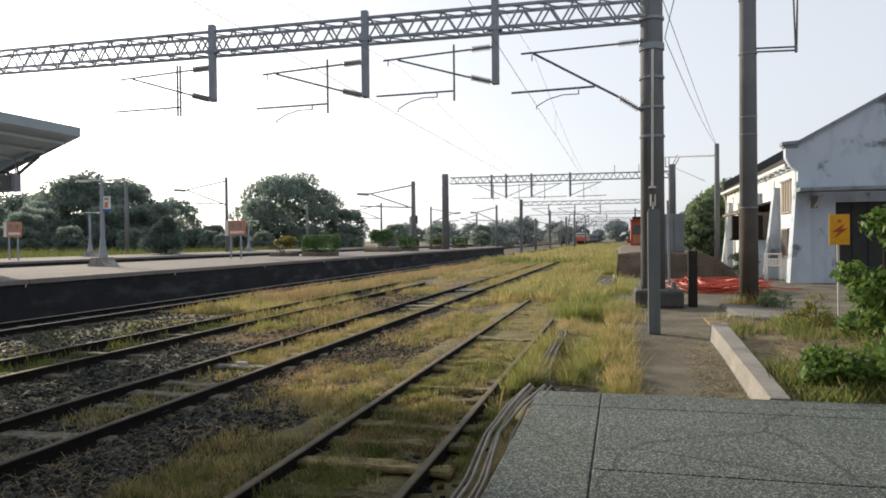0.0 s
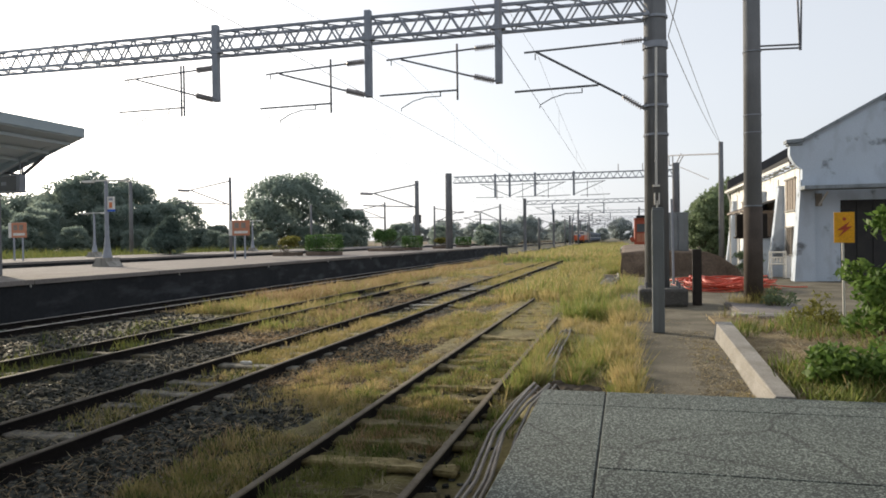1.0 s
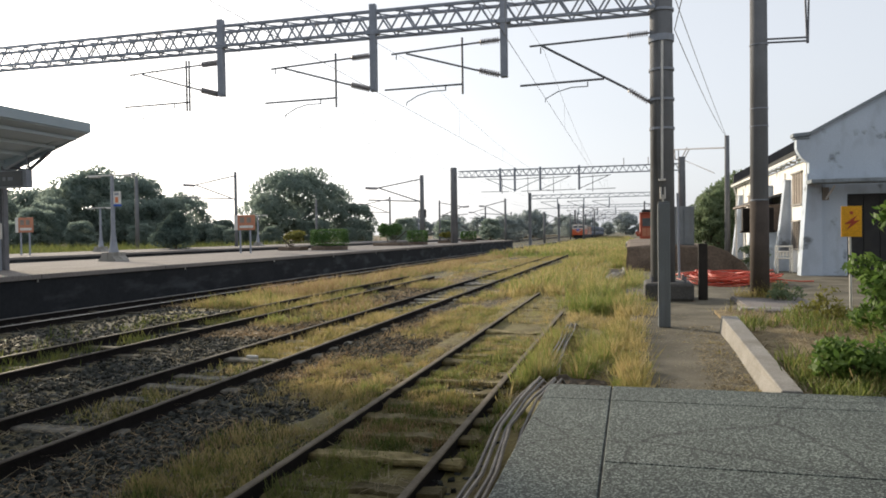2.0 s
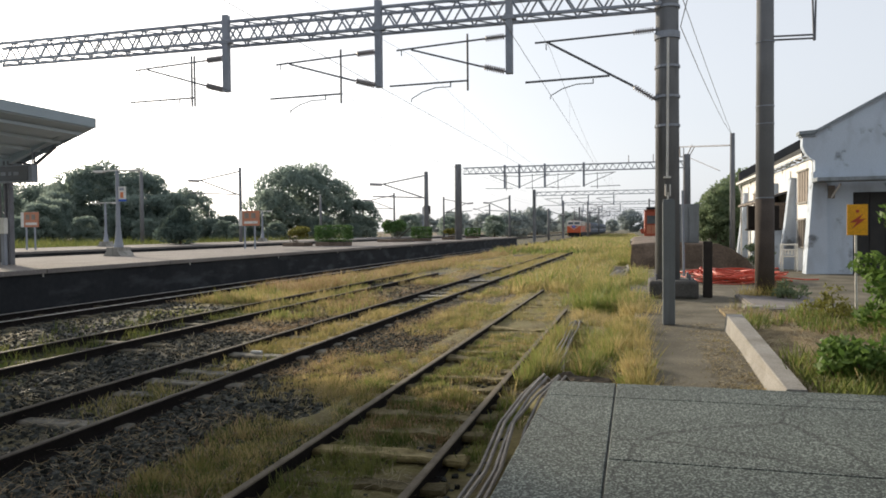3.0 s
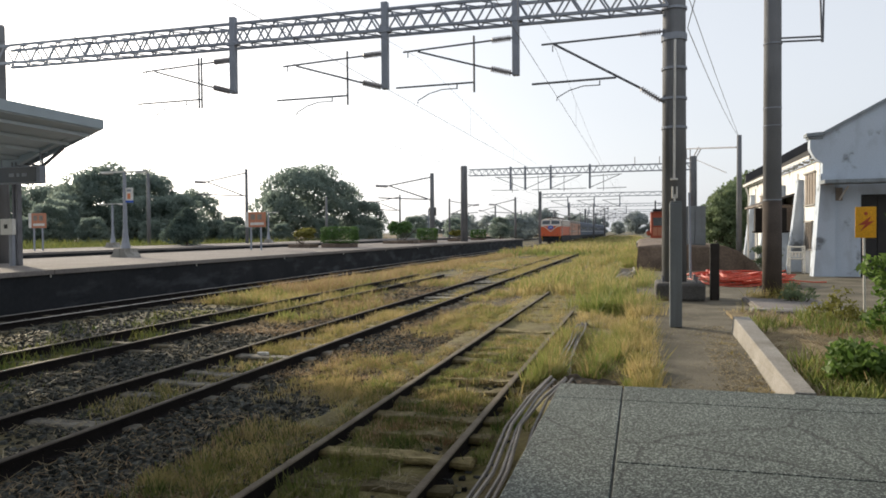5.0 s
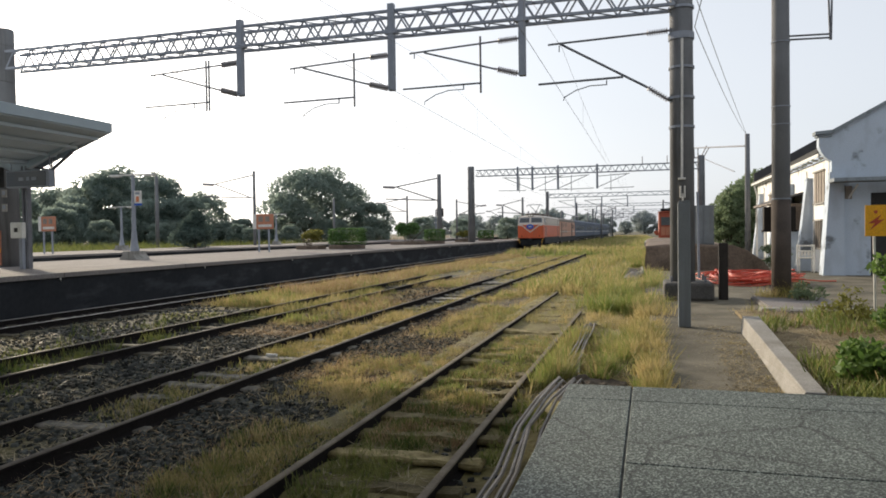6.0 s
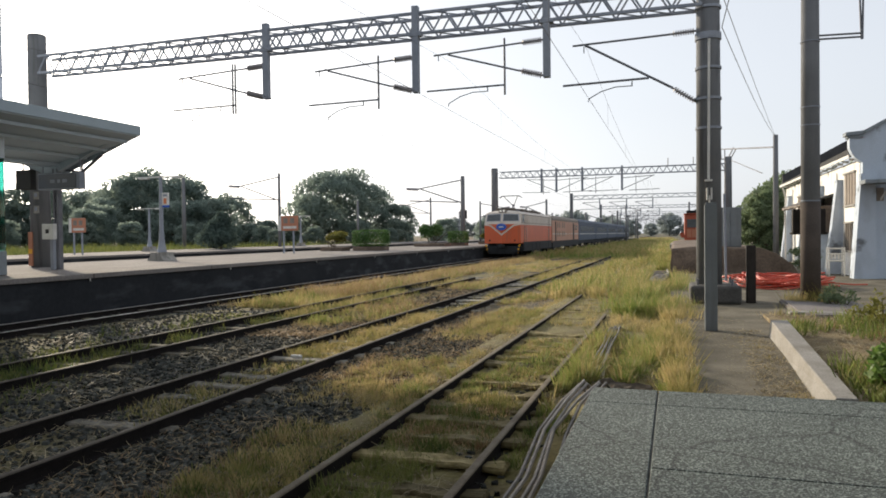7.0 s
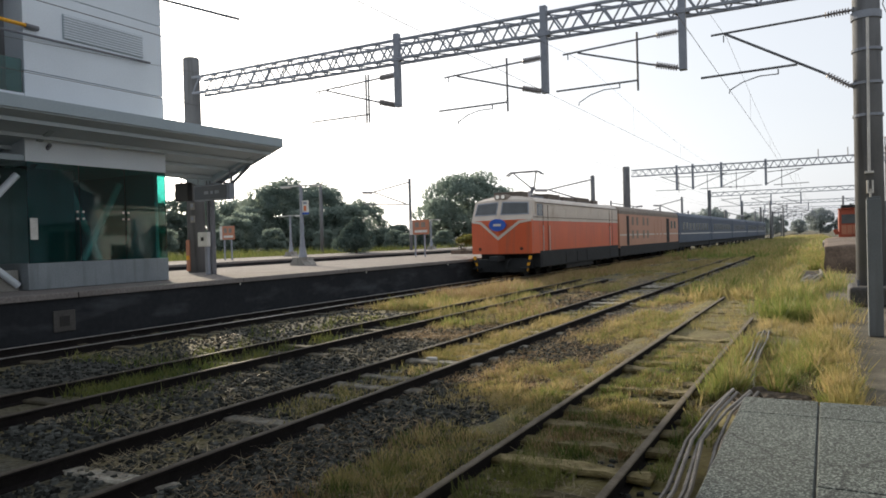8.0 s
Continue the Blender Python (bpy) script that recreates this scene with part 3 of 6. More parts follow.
# the paving on which the camera stands
plat = tagged(new("pavement", mesh_of("pavement", box(B(), -.74, 14, -9, 7.08, GROUND, .225), M["concrete"])),
              "raised platform end of grey washed-pebble slabs with cracks", "platform", "", "structure")
xs = [-.79, -.18, 3.4, 7.0, 10.6, 14.0]
ys = [-9, -5.2, -2.0, .2, 2.4, 4.76, 6.53, 7.13]
for i in range(len(xs) - 1):
    row = [-9, -3.1, 6.53, 7.13] if i == 0 else ys   # the edge strip has hardly any cross joints
    for j in range(len(row) - 1):
        bm = B()
        g = .006
        box(bm, xs[i] + (0 if i == 0 else g), xs[i + 1] - g, row[j] + g, row[j + 1] - (0 if j == len(row) - 2 else g), .15, .25, .008)
        part("slab", bm, M["terrazzo"], plat)

# walkway, yard and bed beyond it
solid("walkway", box(B(), -.02, 1.45, 7.0, 15.2, GROUND, .10), M["walk"], "worn brown concrete walkway with grass along its edge", "walkway", "structure")
solid("walkway_end", box(B(), 1.45, 2.1, 12.31, 15.2, GROUND, .10), M["walk"], "worn concrete at the end of the kerb", "walkway", "structure")
solid("yard", box(B(), 1.3, 40, 15.2, 60, GROUND, .10), M["walk"], "patchy concrete yard before the white building", "yard", "structure")
solid("yard_strip", box(B(), -.15, 1.3, 15.2, 30.5, GROUND, .10), M["walk"], "dusty concrete strip behind the mast", "yard", "structure")
solid("garden_bed", box(B(), 1.6, 20, 7.13, 15.2, GROUND, .16), M["bed_soil"], "planting bed of dry soil behind a white kerb", "garden bed", "structure")
bm = B()
kv = [bm.verts.new(q) for q in ((1.20, 7.135, 0), (1.52, 7.135, 0), (1.65, 12.3, 0), (1.37, 12.3, 0), (1.34, 7.135, .265), (1.52, 7.135, .265), (1.65, 12.3, .365), (1.40, 12.3, .365))]
for q in ((3, 2, 1, 0), (4, 5, 6, 7), (0, 1, 5, 4), (1, 2, 6, 5), (2, 3, 7, 6), (3, 0, 4, 7)):
    bm.faces.new([kv[i] for i in q])
bmesh.ops.bevel(bm, geom=list(bm.edges), offset=.008, segments=1, affect='EDGES')
solid("kerb", bm, M["kerb"], "low whitewashed concrete kerb wall beside the walkway", "kerb", "structure")
solid("ledge", box(B(), 2.05, 14, 15.0, 15.25, .0, .22, .02), M["concrete"], "low concrete ledge between bed and yard", "ledge", "structure")



def verge(name, label, x0, x1, y0, y1, material, seed, amp=.035, lift=0.0):
    """A low uneven sheet of soil over the stones."""
    bm = B()
    bmesh.ops.create_grid(bm, x_segments=int((x1 - x0) * 8), y_segments=int((y1 - y0) * 4), size=.5, matrix=Matrix.Translation(((x0 + x1) / 2, (y0 + y1) / 2, 0)) @ Matrix.Diagonal((x1 - x0, y1 - y0, 1, 1)))
    for v in bm.verts:
        e = min(v.co.x - x0, x1 - v.co.x, .5, (v.co.y - y0) * .4, (y1 - v.co.y) * .4) / .5
        v.co.z = GROUND - .03 + e * (.035 + lift) + amp * noise.noise(Vector((v.co.x * 1.3, v.co.y * 1.3, seed))) + .75 * amp * noise.noise(Vector((v.co.x * 5, v.co.y * 5, seed)))
        if lift and abs(v.co.x - TRACKS["A"]) < .95:   # hollow between the siding's sleepers
            v.co.z -= .055 * min(1, max(0, (15 - v.co.y) / 5))
    solid(name, bm, material, label, "ground", "structure", smooth=True)


verge("verge", "mossy yellow-green soil in and beside the siding", -3.45, .1, -4, 70, M["moss"], 1, .03, .075)
verge("soil_strip", "dark bare soil under the cables beside the platform", -1.42, -.70, -3, 9.4, M["dark_soil"], 8, .05, .10)
verge("soil_patch", "dark bare soil beside the cables in the grass", -1.12, -.56, 8.8, 14.2, M["dark_soil"], 9, .05, .09)
verge("verge_near", "grassy soil between the siding and the second track", -4.7, -3.3, 15, 72, M["moss"], 5, .03, -.005)
verge("verge_far", "dry grassy soil between the overgrown tracks", -11.9, -9.5, 14, 90, M["moss"], 2)
verge("verge_mid", "dry grassy soil between the tracks", -8.4, -6.6, 15, 60, M["moss"], 3)

# island platform and the one behind it
def platform(x0, x1, y0, y1, label):
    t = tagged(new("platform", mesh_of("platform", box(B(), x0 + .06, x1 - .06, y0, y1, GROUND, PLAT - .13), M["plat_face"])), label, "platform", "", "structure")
    for a, b in ((x1 - .75, x1), (x0, x0 + .75)):
        me = mesh_of("coping", box(B(), a, b, 0, 4.98, PLAT - .125, PLAT, .012), M["plat_top"])
        y = y0
        while y < min(y1, 80) - .1:
            piece("coping", me, t, pose(0, y, 0))
            y += 5.0
        if y < y1:
            part("coping", box(B(), a, b, y, y1, PLAT - .125, PLAT), M["plat_top"], t)
    part("paving", box(B(), x0 + .752, x1 - .752, y0, y1, PLAT - .12, PLAT - .004), M["plat_top"], t)
    return t


p1 = platform(-22.4, -14.46, -30, 90, "island platform with pale paving and a dark blotchy face")
me = mesh_of("drain_pipe", rod(B(), (0, 0, 0), (0, 0, .12), .018), M["stripe"])
for y in np.arange(14.9, 88, 6.2):
    piece("drain_pipe", me, p1, pose(-14.5, y, .68))
nm = part("niche_frame", box(B(), -14.52, -14.49, 9.42, 9.92, .05, .5, .01), M["footing"], p1, "pale patched square in the face")
part("niche", box(B(), -14.488, -14.48, 9.56, 9.78, .16, .38), M["black"], nm, "dark drain hole")
platform(-38.0, -30.0, -30, 150, "second island platform with pale paving")

# embankment of grass beyond the platforms
solid("grass_bank", box(B(), -160, -38.0, -30, 400, GROUND, .45), M["soil"], "flat grassy land behind the platforms", "ground", "structure")

# dock by the yard
bm = B()
prism(bm, [(-.2, GROUND), (-.2, 1.12), (1.6, 1.16), (3.2, 1.1), (3.75, .9), (4.3, .4), (4.75, GROUND)], 'y', 31, 62)
bmesh.ops.triangulate(bm, faces=[f for f in bm.faces if len(f.verts) > 4])
bmesh.ops.subdivide_edges(bm, edges=[e for e in bm.edges if e.calc_length() > .6], cuts=9, use_grid_fill=True)
for v in bm.verts:   # rough earth
    if v.co.z > 0:
        v.co += Vector((noise.noise(v.co * 1.3), noise.noise(v.co * 1.3 + Vector((7, 0, 0))), noise.noise(v.co * 1.1 + Vector((0, 9, 0))))) * .09
d = solid("loading_dock", bm, M["dock"], "brown earth-filled loading dock sloping down at its end", "dock", "structure", smooth=True)
part("edge_block", box(B(), -.3, .75, 40, 48, .9, 1.12, .02), M["kerb"], d, "pale concrete edge block")


# ---- overhead line ----
def hanger_set(portal, x, y, z_low, z_top, reach, down=0.0):
    """An upright from the beam with a cantilever that reaches to the track's middle."""
    h = part("hanger", box(B(), x - .085, x + .085, y - .085, y + .085, z_low, z_top, .008), M["steel"], portal, "square steel hanger")
    bm = B()
    box(bm, x - .17, x + .17, y - .1, y + .1, z_top - .8, z_top - .7, .01)
    part("bracket", bm, M["steel"], h)
    zt, zb = z_low + .95, z_low + .06
    cantilever(portal, x - .08, y, zt, zb, reach, True)


def insulator(bm, a, b, r=.085):
    a, b = Vector(a), Vector(b)
    rod(bm, a, b, .028, n=8)
    n = 9
    for i in range(n):
        p, q = a.lerp(b, .1 + .8 * i / n), a.lerp(b, .1 + .8 * (i + .5) / n)
        rod(bm, p, q, r, r * .6, 10)


def cantilever(portal, x, y, zt, zb, reach, dropped):
    bm = B()
    tip = x - reach
    insulator_a, insulator_b = B(), B()
    insulator(insulator_a, (x, y, zt), (x - .62, y, zt - .03))
    if dropped:
        rod(bm, (x - .6, y, zt - .03), (tip - .15, y, zt - .15), .024)
        rod(bm, (tip + .25, y, zt - .16), (x - .6, y, zb + .16), .024)
        insulator(insulator_b, (x, y, zb), (x - .65, y, zb + .18))
        for dx in ((0,) if x > -8 else (-.04, .05)):
            rod(bm, (x - 1.0 + dx, y, zt + .13), (x - 1.0 + dx, y, zt - 1.30), .028)
        rod(bm, (x - .98, y, zt - 1.05), (tip - .35, y, zt - 1.07), .024)
        zs, x2 = zt - 1.07, x - 1.45
    else:
        rod(bm, (x - .6, y, zt - .03), (tip - .3, y, zt - .1), .026)
        rod(bm, (tip, y, zt - .1), (x - .55, y, zb + .38), .03)
        insulator(insulator_b, (x, y, zb), (x - .6, y, zb + .41), .08)
        rod(bm, (x - 1.1, y, zb + .66), (tip - .55, y, zb + .62), .028)
        zs, x2 = zb + .61, x - 1.5
    rod(bm, (tip - .02, y, zt - .14), (tip - .02, y, zt - .30), .014, n=6)
    rod(bm, (x2, y, zs), (x2, y, zs - .12), .016, n=6)
    steady = [(x2, y, zs - .11), (x2 - .4, y, zs - .11), (x2 - .75, y, zs - .2), (x2 - 1.05, y, zs - .36), (x2 - 1.06, y, zs - .44)]
    c = part("cantilever", bm, M["darksteel"], portal)
    part("insulator", insulator_a, M["insul"], c, "ribbed brown insulator")
    part("insulator", insulator_b, M["insul"], c, "ribbed brown insulator")
    part("steady_arm", tube(B(), steady, .013), M["darksteel"], c)


def lattice(portal, x0, x1, y, z0, z1, depth, step, r, material):
    """Box girder of four chords with zigzag braces on its four sides."""
    for yy in (y - depth / 2, y + depth / 2):
        for zz in (z0, z1):
            part("chord", box(B(), x0, x1, yy - r, yy + r, zz - r, zz + r), material, portal)
    n = max(2, int((x1 - x0) / step))
    w = (x1 - x0) / n
    up = mesh_of("brace", rod(B(), (0, 0, z0), (w / 2, 0, z1), r * .75, n=5), material)
    dn = mesh_of("brace", rod(B(), (w / 2, 0, z1), (w, 0, z0), r * .75, n=5), material)
    fl = mesh_of("brace", rod(B(), (0, y - depth / 2, 0), (w, y + depth / 2, 0), r * .5, n=5), material)
    for i in range(n):
        for yy in (y - depth / 2, y + depth / 2):
            piece("brace", up, portal, pose(x0 + i * w, yy, 0))
            piece("brace", dn, portal, pose(x0 + i * w, yy, 0))
        for zz in (z0, z1):
            piece("brace", fl, portal, pose(x0 + i * w, 0, zz))


def round_post(portal, x, y, z0, z1, r0, r1, material=None, label="round concrete mast"):
    return part("post", lathe(B(), x, y, [(z0, r0), (z1 - .03, r1), (z1, r1 - .03)], 20), material or M["pole"], portal, label, True)


near = thing("catenary_portal", "steel lattice gantry over the tracks on round concrete masts", "gantry")
PY = 18.3
m0 = round_post(near, .75, PY, .5, 8.6, .29, .26)
round_post(near, -19.78, PY, PLAT, 8.44, .31, .28)
lattice(near, -19.45, .6, PY, 7.12, 7.66, .55, .66, .036, M["steel"])
for hx, zl in ((-11.05, 5.69), (-6.53, 5.54), (-3.05, 5.675)):
    hanger_set(near, hx, PY - .34, zl, 7.82, 2.75)
cantilever(near, .49, PY, 6.58, 4.88, 2.64, False)
for z in (7.05, 7.6, 6.32, 5.62, 4.9, 4.2):
    part("band", lathe(B(), .75, PY, [(z, .30), (z + (.16 if z == 6.32 else .06), .30)], 20), M["steel"], m0, "steel clamp band")
part("conduit", tube(B(), [(.735, PY - .3, 2.97), (.76, PY - .28, 6.3)], .03), M["stripe"], m0, "pale conduit pipe")
part("conduit_clamp", box(B(), .65, .82, PY - .34, PY - .27, 2.95, 3.0, .008), M["stripe"], m0, "pale clamp plate")
bm = B()
for dx in (-.045, .05):
    rod(bm, (.745 + dx, PY - .34, 2.52), (.745 + dx, PY - .34, 2.80), .02, n=8)
rod(bm, (.70, PY - .34, 2.54), (.795, PY - .34, 2.54), .018, n=8)
rod(bm, (.75, PY - .34, 2.30), (.75, PY - .34, 2.62), .02, n=8)
part("earthing_fork", bm, M["stripe"], m0, "pale forked terminal")
bm = B()
box(bm, .3, 1.42, PY - .72, PY + .72, .09, .52, .07)
solid("mast_footing", bm, M["footing"], "dark weathered concrete block under the mast", "footing")
for bx in (.48, 1.24):
    for by in (-.42, .42):
        part("anchor_bolt", rod(B(), (bx, PY + by, .5), (bx, PY + by, .66), .03), M["darksteel"], bpy.data.objects["mast_footing"])

far = thing("catenary_portal", "distant lattice gantry carrying the wires over all tracks", "gantry")
FY = 66.0
round_post(far, -16.2, FY, PLAT, 8.0, .34, .31)
round_post(far, 4.3, FY, 1.0, 8.2, .33, .3)
lattice(far, -15.7, 4.1, FY, 7.05, 7.62, .55, .62, .03, M["steel"])
for hx in (-11.74, -10.38, -8.03, -4.52):
    part("hanger", box(B(), hx - .09, hx + .09, FY - .09, FY + .09, 5.6, 7.8), M["steel"], far)
for hx in (-10.38, -8.03, -4.52):
    for sgn in ((1, -1) if hx == -10.38 else (1,)):
        bm = B()
        rod(bm, (hx, FY, 6.7), (hx + 2.8 * sgn, FY, 6.85), .03, n=6)
        rod(bm, (hx, FY, 5.7), (hx + 2.6 * sgn, FY, 6.8), .03, n=6)
        rod(bm, (hx + 1.2 * sgn, FY, 6.9), (hx + 1.2 * sgn, FY, 5.4), .03, n=6)
        rod(bm, (hx + .6 * sgn, FY, 5.6), (hx + 3.2 * sgn, FY, 5.65), .03, n=6)
        part("cantilever", bm, M["darksteel"], far)
for px_ in (-.6, 1.5):
    part("insulator", rod(B(), (px_, FY, 7.6), (px_, FY, 8.3), .04), M["insul"], far)


def distant_portal(y, x0, x1):
    p = thing("catenary_portal", "hazy distant gantry across the yard tracks", "gantry", None, "distant gantries")
    for x in (x0, x1):
        part("post", box(B(), x - .22, x + .22, y - .22, y + .22, GROUND, 8.0), M["pole"], p)
    lattice(p, x0, x1, y, 7.05, 7.6, .5, 1.4, .04, M["steel"])
    for hx in (-11, -7, -3.2):
        part("hanger", box(B(), hx - .08, hx + .08, y - .08, y + .08, 5.4, 7.1), M["steel"], p)
        bm = B()
        rod(bm, (hx, y, 6.6), (hx - 2.6, y, 6.5), .04, n=5)
        rod(bm, (hx, y, 5.5), (hx - 2.6, y, 6.5), .04, n=5)
        rod(bm, (hx, y, 5.5), (hx - 3.0, y, 5.5), .04, n=5)
        part("cantilever", bm, M["darksteel"], p)


for y in (112, 158, 205, 252, 300):
    distant_portal(y, -15.3, 5.2)


def line_mast(x, y, top, r, arm, label="single mast with a cantilever bracket over a track", z0=GROUND):
    p = thing("catenary_mast", label, "mast", (x, y, 0), "single masts")
    part("post", lathe(B(), 0, 0, [(z0, r), (top, r * .8)], 12), M["pole"], p, "", True)
    if arm:
        bm = B()
        rod(bm, (0, 0, top - .35), (arm, 0, top - 1.15), .06, n=6)
        rod(bm, (0, 0, top - 2.6), (arm * .9, 0, top - 1.12), .06, n=6)
        rod(bm, (arm * .1, 0, top - 2.5), (arm * 1.15, 0, top - 2.25), .055, n=6)
        part("cantilever", bm, M["darksteel"], p)
        part("insulator", rod(B(), (arm * .95, 0, top - 1.14), (arm * 1.2, 0, top - 1.06), .13), M["insul"], p)
    return p


line_mast(-35.72, 60, 7.83, .16, -4.6)
line_mast(-19.5, 66.5, 7.45, .24, -4.8, "thick concrete mast with a cantilever on the platform", PLAT)
line_mast(-46.5, 60, 7.75, .2, 0, "slim concrete pole with white bands behind the tracks")
line_mast(-36.8, 80, 6.15, .16, 0, "slim pole before the dark tree")
line_mast(-37.0, 108, 7.8, .17, -4.4)
line_mast(-29.4, 110, 7.1, .17, 4.0)
line_mast(-15.2, 130, 5.5, .22, 2.5)
line_mast(-19.2, 112, 7.2, .2, -3.5)
for xx, yy, tt in ((-14.3, 176, 6.4), (-16.0, 225, 7.9), (-30, 150, 7.4), (-31, 190, 7.4), (-9.5, 150, 7.5), (-9.5, 195, 7.5), (2.6, 150, 7.8)):
    line_mast(xx, yy, tt, .2, 2.5 if xx > -20 else -3.0, "distant mast in the yard")
line_mast(5.65, 46.5, 7.46, .17, 0, "slim dark concrete pole beside the white building")


def overhead_wire(x, zc, y0, y1, ys):
    """Contact wire with the messenger sagging above it and droppers between."""
    t = thing("overhead_wire", "thin contact wire and messenger over a track", "overhead wire", None, "overhead wires")
    part("contact_wire", tube(B(), [(x, y, zc) for y in np.linspace(y0, y1, 14)], .006, 4), M["wire"], t)
    pts = []
    for a, b in zip(ys, ys[1:]):
        for k in range(8):
            s = k / 8
            pts.append((x, a + (b - a) * s, 6.35 - 0.85 * 4 * s * (1 - s)))
    pts.append((x, ys[-1], 6.35))
    part("messenger_wire", tube(B(), pts, .004, 4), M["wire"], t)
    for a, b in zip(ys, ys[1:]):
        for s in (.12, .3, .5, .7, .88):
            z = 6.35 - 0.85 * 4 * s * (1 - s)
            part("dropper", rod(B(), (x, a + (b - a) * s, zc), (x, a + (b - a) * s, z), .003, n=4), M["wire"], t)


SPANS = [-30, 18.3, 66, 112, 158, 205, 252]
for x, zc in ((-2.09, 5.19), (-5.66, 5.06), (-9.03, 5.02), (-13.5, 5.2)):
    overhead_wire(x, zc, -30, 252, SPANS)
w = thing("feeder_wire", "two thin feeder wires from mast to mast", "overhead wire")
for x, z, sag in ((1.06, 6.61, .25), (.95, 7.75, .1)):
    span = [(x + (5.64 - x) * k, 18.3 + 28.2 * k, z + (7.35 - z) * k - sag * 4 * k * (1 - k)) for k in np.linspace(0, 1, 11)]
    part("wire", tube(B(), [(x + .25, -20, z + .3), (x + .1, 2, z - .1)] + span, .01, 4), M["wire"], w)
w = thing("cross_arm", "pole-top arm with insulators between two poles", "cross arm")
part("arm", rod(B(), (3.71, 66, 8.85), (5.52, 46.6, 6.75), .05, n=6), M["darksteel"], w)
part("stay", rod(B(), (4.5, 66, 7.9), (5.5, 52, 5.64), .035, n=6), M["darksteel"], w)
for x0, z0, x1, z1 in ((3.75, 7.98, 3.72, 8.85), (4.05, 8.0, 4.05, 8.8), (3.75, 8.0, 4.3, 8.0), (4.3, 8.05, 4.75, 9.0), (4.55, 8.1, 4.95, 8.85)):
    part("insulator", rod(B(), (x0, 66, z0), (x1, 66, z1), .05, n=6), M["insul"], w)

# posts by the walkway
def slab_post():
    t = thing("concrete_post", "short square grey concrete post standing in the walkway", "post", (.55, 12.86, .1))
    bm = B()
    box(bm, -.1, .1, -.09, .09, 0, 2.12, .015)
    part("shaft", bm, M["post_grey"], t)
    part("cap", box(B(), -.09, .09, -.08, .08, 2.12, 2.15, .01), M["post_grey"], t)


slab_post()
t = solid("timber_post", box(B(), 1.55, 1.755, 17.98, 18.18, .1, 1.44, .02), M["tarwood"], "black tarred timber post beside the coiled conduit", "post")
t = solid("thin_pipe", rod(B(), (1.42, 23, .1), (1.38, 23, 2.9), .035), M["steel"], "thin upright steel pipe behind the mast", "pipe")


def utility_pole():
    t = thing("utility_pole", "tall round concrete pole with steel bands and a side bracket", "pole", (2.86, 17.8, .1))
    part("shaft", lathe(B(), 0, 0, [(0, .205), (5, .19), (11, .17)], 20), M["pole"], t, "", True)
    for z in (2.32, 4.4, 5.85, 7.1, 4.0):
        part("band", lathe(B(), 0, 0, [(z, .203), (z + .022, .203)], 20), M["steel"], t, "steel band")
    for zz in (5.9, 5.98):
        part("bracket_arm", rod(B(), (.18, -.02, zz), (1.02, -.05, zz - .03), .022), M["darksteel"], t)
    for a, b in (((1.0, -.05, 5.82), (.92, -.05, 8.3)), ((1.02, -.05, 5.82), (1.06, -.05, 8.3))):
        part("stay", rod(B(), a, b, .022), M["darksteel"], t)
    part("tar_coat", lathe(B(), 0, 0, [(0, .212), (2.3, .206)], 20), M["tarcoat"], t, "dark tarred lower length", True)
    bm = B()
    prism(bm, [(-.62, -2.6), (-.57, -2.9), (-.4, -3.1), (.7, -3.1), (.85, -2.9), (.85, .3), (.6, .45), (-.4, .45), (-.62, .2)], 'z', -.02, .11)
    bmesh.ops.bevel(bm, geom=list(bm.edges), offset=.03, segments=2, affect='EDGES')
    box_ = part("junction_box", box(B(), -.33, .35, .215, .42, 1.63, 2.16, .015), M["tarwood"], t, "dark box fixed behind the pole")
    part("box_plate", box(B(), -.36, .38, .2, .45, 1.58, 1.63, .006), M["tarwood"], box_)
    part("footing", bm, M["plat_top"], t, "pale worn concrete footing with rounded corners")


utility_pole()


def conduit_coil():
    t = thing("coiled_conduit", "loose heap of orange-red corrugated conduit on the ground", "conduit coil", (2.9, 23.6, .1))
    rnd = random.Random(3)
    for k in range(30):
        rx, ry = rnd.uniform(.55, 1.3), rnd.uniform(.5, 1.4)
        cx, cy, h = rnd.uniform(-.45, .5), rnd.uniform(-.5, .5), .03 + .011 * k
        ph = rnd.uniform(0, 6)
        pts = [(cx + rx * math.cos(a) * (1 + .08 * math.sin(3 * a + ph)), cy + ry * math.sin(a), h + .07 * math.sin(2 * a + ph)) for a in np.linspace(0, 6.4, 30)]
        part("loop", tube(B(), pts, .021, 6), M["hose"], t)
    part("loose_end", tube(B(), [(1.0, .3, .05), (1.6, .6, .08), (2.1, .4, .05), (2.5, .5, .05)], .022), M["hose"], t)
    part("loose_end", tube(B(), [(-1.0, -.4, .05), (-1.4, -.8, .05), (-1.3, -1.4, .05)], .022), M["hose"], t)


conduit_coil()

bm = B()
bmesh.ops.create_grid(bm, x_segments=44, y_segments=60, size=.5, matrix=Matrix.Translation((-.66, 8.2, 0)) @ Matrix.Diagonal((1.3, 2.4, 1, 1)))
for v in bm.verts:
    e = max(0, 1 - ((v.co.x + .66) / .65) ** 2) * max(0, 1 - ((v.co.y - 8.2) / 1.2) ** 2)
    v.co.z = GROUND - .02 + e * (.17 + .10 * noise.noise(v.co * 3.1) + .09 * noise.noise(v.co * 9))
solid("soil_heap", bm, M["dark_soil"], "heap of bare brown soil at the platform corner", "soil", "structure", smooth=True)


